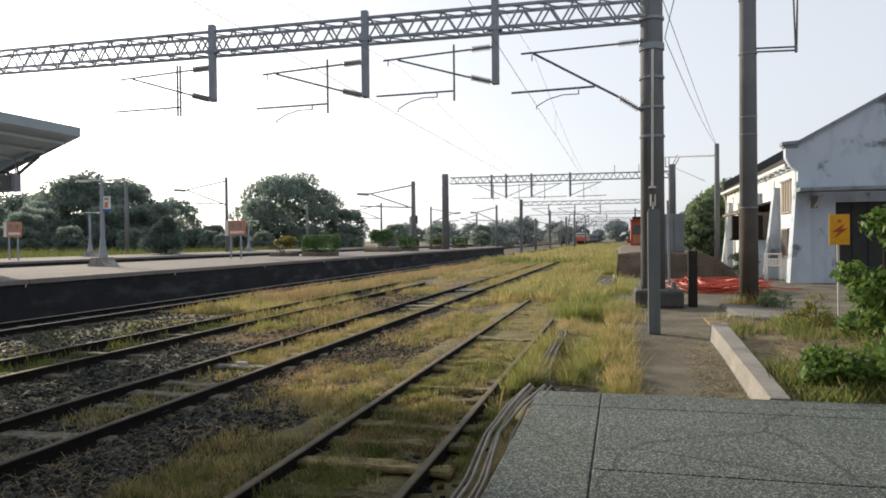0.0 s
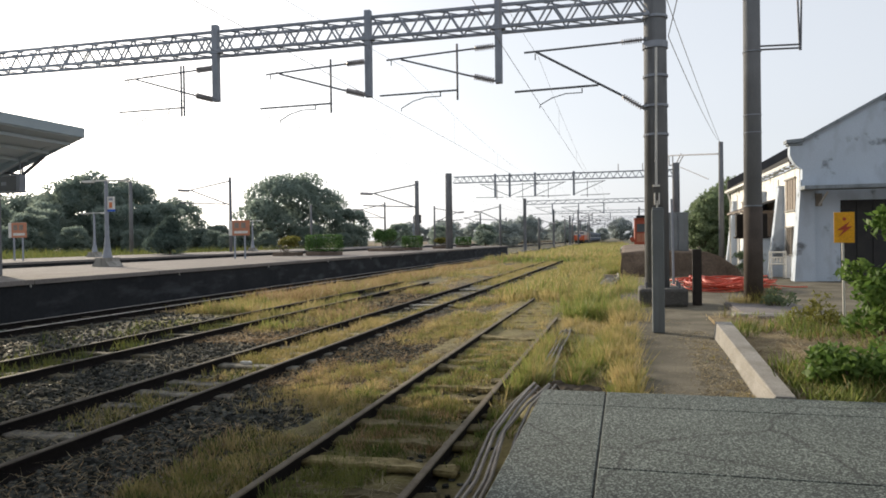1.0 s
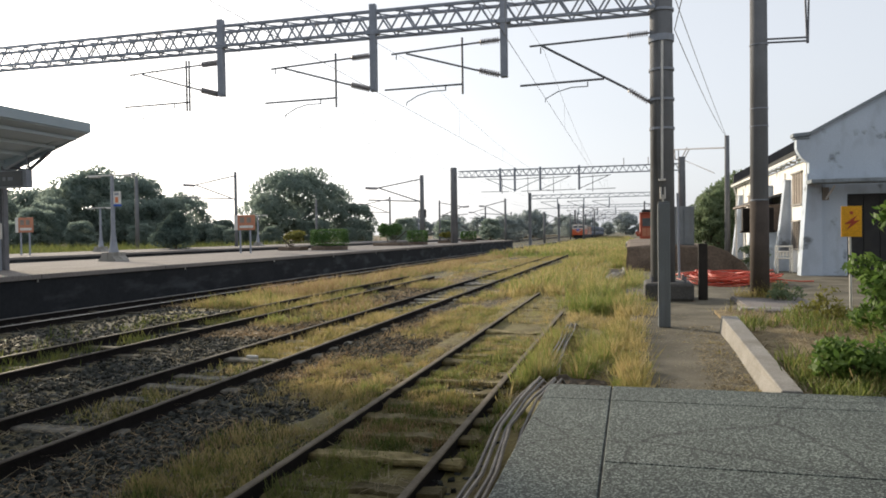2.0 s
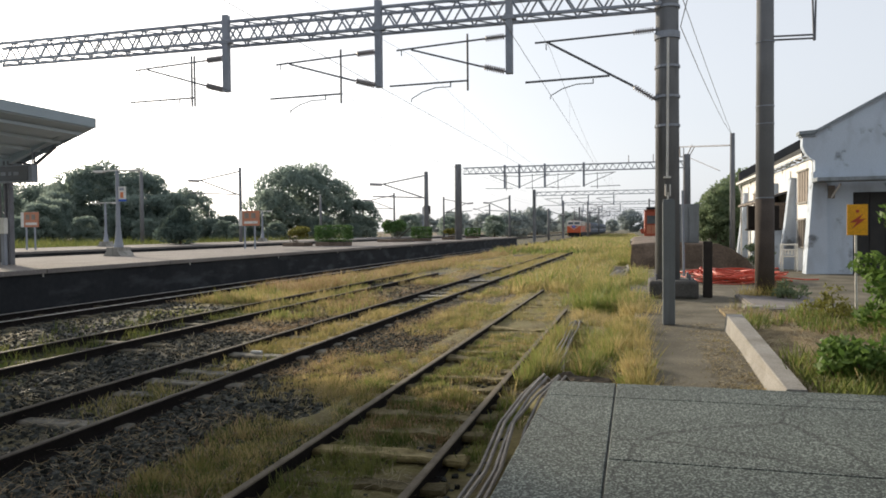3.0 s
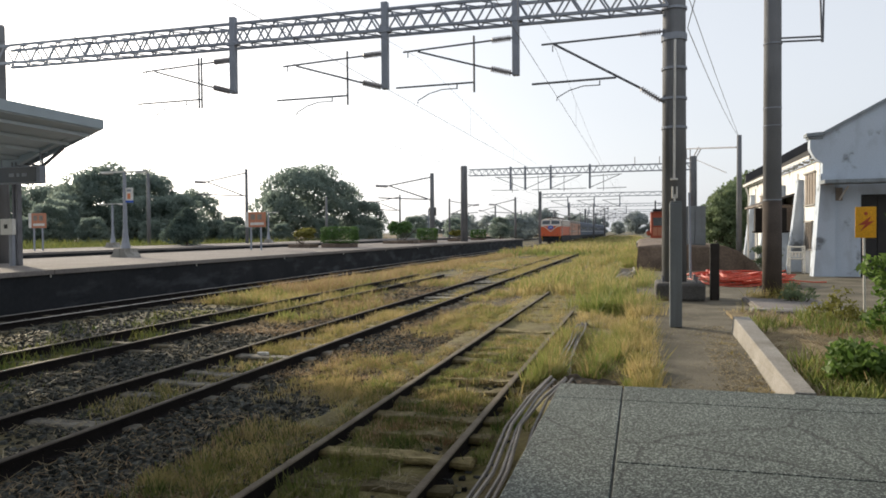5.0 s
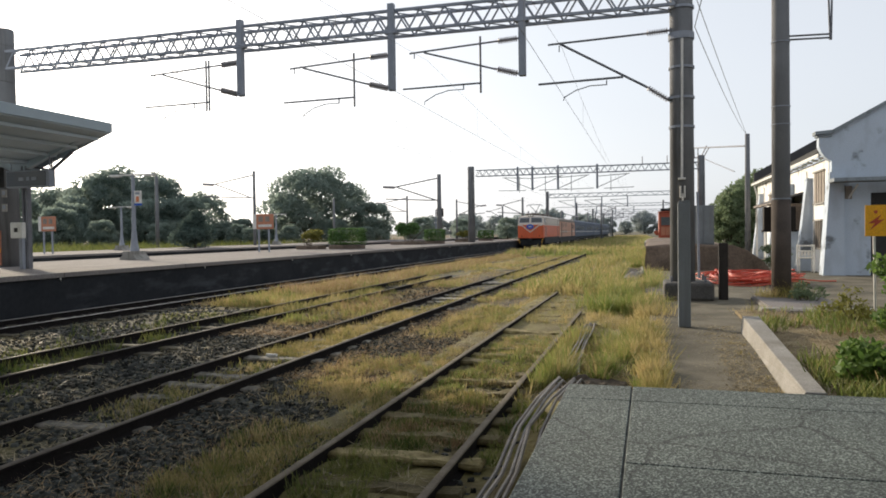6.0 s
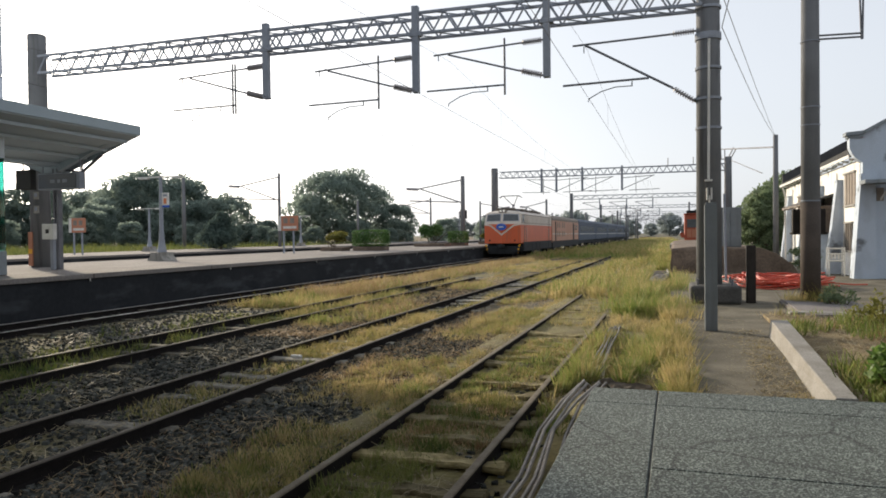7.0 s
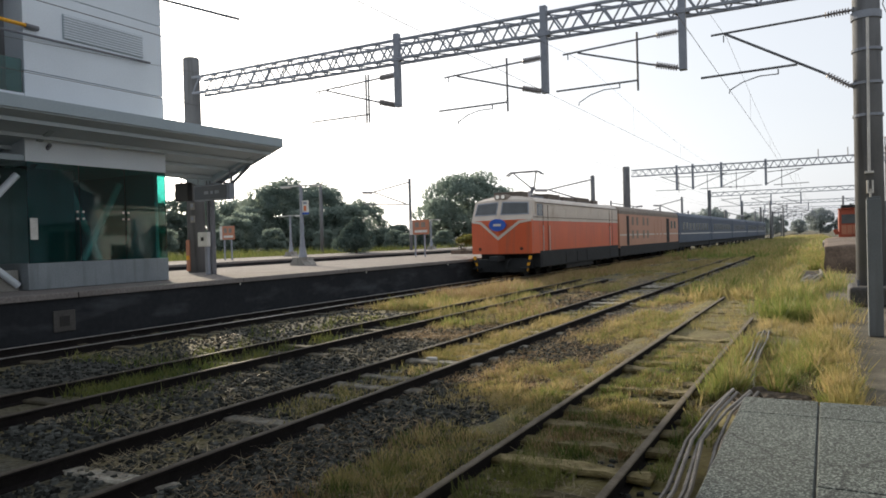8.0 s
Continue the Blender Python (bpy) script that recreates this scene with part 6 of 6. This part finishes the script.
field("dried_weeds", "brown dried weeds between the far tracks", M["rust_weed"], [
    (1500, 12, -11.4, -9.4, 20, 75, .2, GROUND, .26, .009, -.05),
    (700, 12, -8.0, -6.3, 16, 50, .16, GROUND, .16, .007, .0),
    (500, 12, -4.4, -3.0, 9, 30, .14, GROUND, .10, .005, .05),
    (120, 10, -1.3, -.2, 7.25, 9.6, .1, GROUND + .04, .09, .004, None),
    (700, 12, -2.5, -1.6, 6, 21, .08, -.1, .05, .005, .0),
    (900, 12, -1.4, -.5, 8, 20, .1, GROUND, .14, .005, 0),
    (700, 10, -3.8, -2.7, 2.6, 20, .06, -.13, .06, .0055, .02),
    (380, 14, 1.8, 7, 8.5, 15, .12, .16, .13, .006, -.05),
])
field("leaf_litter", "brown dead leaves and stalks lying on the ballast", M["rust_weed"], [
    (1300, 6, -4.75, -2.9, 8.5, 26, .16, GROUND + .035, .03, .007, None),
    (700, 5, -4.75, -2.9, 3, 9, .14, GROUND + .035, .02, .005, .1),
    (1300, 6, -8.1, -6.0, 12, 34, .16, GROUND + .035, .03, .009, None),
    (1600, 6, -12.2, -9.3, 17, 50, .2, GROUND + .035, .035, .012, None),
], 5.0)
field("weeds", "low green weeds between the rails", M["weed"], [
    (1500, 12, -2.5, -1.6, 2.2, 10.5, .05, -.13, .09, .005, .0),
    (380, 12, -3.4, -2.7, 2.2, 9, .05, -.13, .07, .0055, .05),
    (420, 12, -1.40, -1.0, 2, 9, .05, -.1, .10, .0055, -.1),
    (300, 10, -3.7, -2.7, 2.6, 9, .10, GROUND + .03, .08, .005, .08),
    (600, 8, -8.1, -6.0, 5, 18, .15, GROUND, .10, .006, .1),
    (400, 8, -12, -9.2, 8, 25, .12, GROUND, .12, .008, .15),
    (250, 10, -5.85, -4.95, 3, 22, .06, GROUND + .01, .08, .006, .12),
    (800, 10, -9.05, -8.1, 6, 24, .1, GROUND, .13, .006, -.1),
    (3500, 8, -75, -38.5, 20, 110, .5, .44, .6, .03, None),
    (700, 12, 1.75, 7, 7.3, 14.9, .08, .16, .17, .009, .0),
])


def stones():
    """Loose ballast in the foreground as small broken blocks."""
    r = np.random.default_rng(11)
    base = np.array([(-1, -1, -.6), (1, -1, -.7), (1, 1, -.6), (-1, 1, -.7), (-.7, -.8, .6), (.8, -.6, .7), (.6, .8, .5), (-.8, .6, .7)])
    fc = np.array([(0, 3, 2, 1), (4, 5, 6, 7), (0, 1, 5, 4), (1, 2, 6, 5), (2, 3, 7, 6), (3, 0, 4, 7)])
    sets = [(9000, -4.75, -2.75, 2.6, 16), (6500, -7.9, -6.05, 4, 24), (5000, -12.0, -9.3, 6, 30), (2500, -14.2, -12.2, 10, 40), (2400, -5.85, -4.95, 3, 24), (1500, -9.05, -8.1, 6, 24), (900, -2.6, -.9, 3, 12)]
    V, F, k = [], [], 0
    for n, x0, x1, y0, y1 in sets:
        for _ in range(n):
            s = r.uniform(.014, .032) * (1 + .5 * r.random() ** 4)
            a = r.uniform(0, 6.3)
            v = base * s * r.uniform(.6, 1.2, 3) + r.normal(size=(8, 3)) * s * .15
            c, q = math.cos(a), math.sin(a)
            v = np.column_stack([v[:, 0] * c - v[:, 1] * q, v[:, 0] * q + v[:, 1] * c, v[:, 2]])
            v += (r.uniform(x0, x1), y0 + (y1 - y0) * r.random() ** 1.4, GROUND + s * .4)
            V.append(v)
            F.append(fc + k)
            k += 8
    me = bpy.data.meshes.new("ballast")
    me.from_pydata(np.concatenate(V).tolist(), [], np.concatenate(F).tolist())
    me.materials.append(M["stone"])
    tagged(new("ballast", me), "loose dark brown ballast stones between tracks", "ballast", "", "stuff")


stones()


# ---- train ----
def bogie(parent, y, wheels=3):
    bm = B()
    box(bm, -1.1, 1.1, y - 1.9, y + 1.9, .35, .75, .05)
    b = part("bogie", bm, M["under"], parent, "sooty bogie")
    for k in range(wheels):
        yy = y + (k - (wheels - 1) / 2) * 1.55
        for s in (-1, 1):
            part("wheel", rod(B(), (s * .50, yy, .47), (s * .62, yy, .47), .47, n=18), M["under"], b)
            part("axle_box", box(B(), s * 1.1, s * 1.25, yy - .18, yy + .18, .32, .62, .03), M["under"], b)


def body_shell(w, z0, z1, zr):
    """Half profile of a rail vehicle: upright sides and a rounded roof."""
    pts = [(-w, z0), (w, z0), (w, z1)]
    for k in range(1, 8):
        a = math.pi * k / 8
        pts.append((w * math.cos(a) * (1 - .02 * math.sin(a)), z1 + (zr - z1) * math.sin(a) ** .8))
    return pts + [(-w, z1)]


def loco():
    t = thing("electric_locomotive", "orange-red and cream electric locomotive with a cream V on its nose", "locomotive")
    L = 15.0
    w = 1.45
    FOLD, RAKE = .38, .42      # the front's sweep back to the sides, and its lean above the belt

    def front(x, z, out=0.0):
        return (x, FOLD * abs(x) / w + max(0, z - 2.58) * RAKE - out, z)

    def panel(pts, out, thick):
        """A plate that lies on one half of the front."""
        bm = B()
        a = [bm.verts.new(front(x, z, out)) for x, z in pts]
        b = [bm.verts.new(front(x, z, out - thick)) for x, z in pts]
        n = len(pts)
        bm.faces.new(a)
        bm.faces.new(b[::-1])
        for i in range(n):
            bm.faces.new((a[i], b[i], b[(i + 1) % n], a[(i + 1) % n]))
        bmesh.ops.recalc_face_normals(bm, faces=list(bm.faces))
        return bm

    low = B()
    prism(low, [(-w, FOLD), (0, 0), (w, FOLD), (w, L), (-w, L)], 'z', 1.08, 2.58)
    lower = part("lower_body", low, M["orange"], t, "orange-red lower body")
    nose = lower
    up = B()
    prism(up, body_shell(w, 2.58, 3.35, 3.68), 'y', .95, L)
    upper = part("upper_body", up, M["cream"], t, "cream upper body and roof")
    bm = B()
    v = [bm.verts.new(q) for q in (front(-w, 2.58), front(0, 2.58), front(w, 2.58), (w, .95, 2.58), (-w, .95, 2.58), front(-w + .06, 3.44), front(0, 3.52), front(w - .06, 3.44), (w - .05, .96, 3.45), (-w + .05, .96, 3.45), (0, .96, 3.68), (.75, .96, 3.64), (-.75, .96, 3.64))]
    for f in ((0, 1, 6, 5), (1, 2, 7, 6), (2, 3, 8, 7), (4, 0, 5, 9), (5, 6, 12), (6, 10, 12), (6, 11, 10), (6, 7, 11), (7, 8, 11), (5, 12, 9)):
        bm.faces.new([v[i] for i in f])
    bmesh.ops.recalc_face_normals(bm, faces=list(bm.faces))
    head = part("cab_front", bm, M["cream"], t, "cream raked cab front")
    for s in (-1, 1):
        frame_ = part("windscreen_frame", panel([(s * .09, 2.8), (s * 1.32, 2.8), (s * 1.24, 3.36), (s * .09, 3.40)], .012, .03), M["steel"], head)
        part("windscreen", panel([(s * .14, 2.85), (s * 1.27, 2.85), (s * 1.2, 3.31), (s * .14, 3.35)], .02, .03), M["window"], frame_, "dark windscreen")
        part("white_v_stripe", panel([(0, 1.68), (s * .95, 2.42), (s * 1.45, 2.5), (s * 1.45, 2.6), (s * .9, 2.53), (0, 1.83)], .014, .02), M["cream"], nose, "cream V stripe")
        part("side_stripe", box(B(), s * w, s * (w + .012), .5, L, 2.52, 2.58), M["cream"], lower, "cream side stripe")
        part("belt_line", box(B(), s * w, s * (w + .014), .6, L, 2.66, 2.70), M["board"], upper, "dull belt line")
        for yy in (1.8, 2.45, L - 1.9, L - 1.3):
            part("door_edge", box(B(), s * w, s * (w + .012), yy, yy + .05, 1.1, 3.25), M["doorline"], lower)
        part("side_window", box(B(), s * w, s * (w + .014), 1.15, 1.7, 2.8, 3.22), M["window"], upper, "cab side window")
        for k in range(5):
            part("grille", box(B(), s * w, s * (w + .012), 3.2 + k * 1.9, 4.6 + k * 1.9, 2.8, 3.15), M["cream"], upper, "ventilation grille")
        bm = B()
        prism(bm, [(s * 1.12, .3), (s * 1.2, .3), (s * 1.42, .98), (s * 1.3, .98)], 'y', .36, .46)
        guard = part("step_guard", bm, M["yellow"], t, "yellow and black step guard")
        for k in range(2):
            part("guard_stripe", box(B(), s * (1.14 + k * .08), s * (1.31 + k * .08), .345, .36, .42 + k * .27, .55 + k * .27), M["black"], guard)
        part("tail_lamp", rod(B(), front(s * 1.0, 1.3, .03), front(s * 1.0, 1.3, -.05), .075), M["doorline"], nose)
    for s in (-1, 1):
        for yy in (1.72, 2.55, L - 1.98):
            part("handrail", rod(B(), (s * (w + .05), yy, 1.15), (s * (w + .05), yy, 2.3), .018, n=6), M["stripe"], lower, "pale handrail")
        part("rain_gutter", box(B(), s * (w - .01), s * (w + .03), 1.0, L, 3.31, 3.36), M["board"], upper)
        part("window_surround", box(B(), s * (w + .001), s * (w + .01), 1.08, 1.77, 2.74, 3.28), M["steel"], upper)
        part("air_hose", tube(B(), [(s * .45, .3, .85), (s * .45, -.05, .75), (s * .42, -.1, .45), (s * .4, .1, .35)], .03), M["under"], t)
        part("corner_step", box(B(), s * .95, s * 1.3, .1, .36, .42, .47), M["under"], t)
    for yy in (4.3, 5.6, 8.2, 10.8):
        part("roof_insulator", rod(B(), (-.35, yy, 3.6), (-.35, yy, 4.02), .055), M["insul"], t)
    part("roof_bus_bar", rod(B(), (-.35, 4.3, 4.0), (-.35, 10.8, 4.0), .025, n=6), M["darksteel"], t)
    bm = B()
    bmesh.ops.create_cone(bm, cap_ends=True, segments=28, radius1=.3, radius2=.3, depth=.05, matrix=Matrix.Translation((0, -.04, 2.36)) @ Matrix.Rotation(radians(90), 4, 'X') @ Matrix.Diagonal((1.35, .9, 1, 1)))
    emblem = part("emblem_plate", bm, M["emblem"], nose, "blue oval headboard")
    part("emblem_bar", box(B(), -.18, .18, -.08, -.066, 2.31, 2.41), M["stripe"], emblem)
    lamp = part("headlamp_box", box(B(), -.3, .3, .36, .9, 3.5, 3.72, .05), M["board"], head, "twin headlamp housing")
    for x in (-.13, .13):
        part("headlamp", rod(B(), (x, .34, 3.61), (x, .37, 3.61), .085), M["lamp_on"], lamp, "headlamp")
    part("coupler", box(B(), -.2, .2, -.55, .3, .75, 1.0, .03), M["under"], t, "knuckle coupler")
    part("pilot", box(B(), -1.2, 1.2, .35, .5, .25, .85, .03), M["under"], t, "dark pilot plate")
    part("underframe", box(B(), -1.47, 1.47, 1.35, L, .42, 1.17, .03), M["under"], t)
    for s in (-1, 1):
        for a, b in ((1.5, 2.3), (4.9, 6.5), (6.7, 8.2), (8.4, 9.9), (13.0, 14.7)):
            part("equipment_box", box(B(), s * 1.47, s * 1.49, a, b, .5, 1.02, .005), M["under"], t)
    bogie(t, 3.2)
    bogie(t, 11.8)
    part("transformer_case", box(B(), -1.38, 1.38, 5.2, 9.8, .2, .65, .04), M["under"], t)
    for k, (a, b, h) in enumerate(((1.2, 2.0, .22), (4.6, 6.4, .25), (7.0, 8.6, .2), (9.4, 11.6, .26), (12.4, 13.4, .2))):
        part("roof_equipment", box(B(), -.7, .7, a, b, 3.55, 3.66 + h, .04), M["rooftop"], t)
    for yy in (2.6, 6.8, 9.0, 12.0):
        part("roof_insulator", rod(B(), (.5, yy, 3.55), (.5, yy, 3.95), .07), M["insul"], t)
    bm = B()
    rod(bm, (.0, 3.75, 3.75), (0, 4.45, 4.2), .06, n=8)
    rod(bm, (-.1, 4.45, 4.2), (.1, 4.45, 4.2), .09, n=8)
    for s in (-1, 1):
        rod(bm, (s * .06, 4.45, 4.2), (s * .58, 3.4, 4.9), .035, n=6)
    rod(bm, (.1, 3.9, 3.8), (.14, 4.35, 4.25), .022, n=6)
    for yy in (3.28, 3.52):
        tube(bm, [(-.92, yy, 4.78), (-.7, yy, 4.94), (.7, yy, 4.94), (.92, yy, 4.78)], .035)
    for s in (-.58, .58):
        rod(bm, (s, 3.28, 4.92), (s, 3.52, 4.92), .03, n=6)
    box(bm, -.6, .6, 3.1, 4.3, 3.66, 3.76)
    part("pantograph", bm, M["darksteel"], t, "raised pantograph")
    return t, L


def van():
    t = thing("generator_van", "faded orange generator van with dark louvres", "railway carriage")
    L = 20.3
    w = 1.44
    low = part("body", prism(B(), [(-w, .95), (w, .95), (w, 3.1), (-w, 3.1)], 'y', .35, L), M["salmon"], t)
    part("roof", prism(B(), body_shell(w + .01, 3.1, 3.3, 3.72), 'y', .35, L), M["board"], t, "dusty grey-brown roof")
    for s in (-1, 1):
        part("side_stripe", box(B(), s * w, s * (w + .01), .4, L, 1.72, 1.82), M["cream"], low)
        for yy, ww, lo, hi in ((2.2, .6, 1.1, 3.0), (15.2, 1.1, 1.1, 3.0)):
            part("door", box(B(), s * w, s * (w + .015), yy, yy + ww, lo, hi), M["under"], low, "dark door opening")
        for k in range(4):
            for z in (1.5, 2.4):
                part("louvre", box(B(), s * w, s * (w + .015), 3.6 + k * 1.3 + .6 * (k > 1), 4.1 + k * 1.3 + .6 * (k > 1), z, z + .55), M["board"], low, "dark louvre")
        for k in range(3):
            part("louvre", box(B(), s * w, s * (w + .015), 10.6 + k * 1.3, 11.3 + k * 1.3, 1.5, 2.9), M["salmon"], low)
        for k in range(2):
            part("window", box(B(), s * w, s * (w + .015), 17.0 + k * 1.4, 17.7 + k * 1.4, 2.2, 2.8), M["window"], low)
    part("gangway", box(B(), -.5, .5, 0, .35, 1.0, 3.1), M["under"], t)
    part("underframe", box(B(), -1.455, 1.455, .4, L, .45, 1.08), M["under"], t)
    bogie(t, 3.0, 2)
    bogie(t, 17.3, 2)
    return t, L


def coach():
    t = thing("blue_coach", "dark blue passenger coach with a pale stripe", "railway carriage", None, "coaches of the train")
    L = 20.2
    w = 1.44
    low = part("body", prism(B(), [(-w, .95), (w, .95), (w, 3.1), (-w, 3.1)], 'y', .35, L), M["blue"], t)
    part("roof", prism(B(), body_shell(w + .01, 3.1, 3.3, 3.72), 'y', .35, L), M["blue"], t)
    for s in (-1, 1):
        part("side_stripe", box(B(), s * w, s * (w + .01), .4, L, 1.70, 1.79), M["stripe"], low, "pale side stripe")
        for k in range(9):
            part("window", box(B(), s * w, s * (w + .012), 2.3 + k * 1.8, 3.5 + k * 1.8, 2.05, 2.75), M["glazing"], low)
        for yy in (.6, L - 1.2):
            part("door", box(B(), s * w, s * (w + .014), yy, yy + .75, 1.05, 3.0), M["blue"], low)
    part("gangway", box(B(), -.5, .5, 0, .35, 1.0, 3.2), M["under"], t)
    part("underframe", box(B(), -1.2, 1.2, .4, L, .5, .95), M["under"], t)
    bogie(t, 3.0, 2)
    bogie(t, 17.3, 2)
    return t, L


engine, length = loco()
train = [(engine, 0.0)]
gen, l2 = van()
train.append((gen, length + .1))
first, l3 = coach()
at = length + .1 + l2
train.append((first, at))
for k in range(4):
    at += l3
    train.append((copy_thing(first, pose(TRACKS["D"], at, 0)), at))


def motions():
    """The train runs towards the station at a steady pace."""
    front, speed = 29.1, 25.5
    for ob, behind in train:
        walk(ob, [(k * .5, pose(TRACKS["D"], front + speed * (8.0 - k * .5) + behind, 0)) for k in range(17)])


motions()
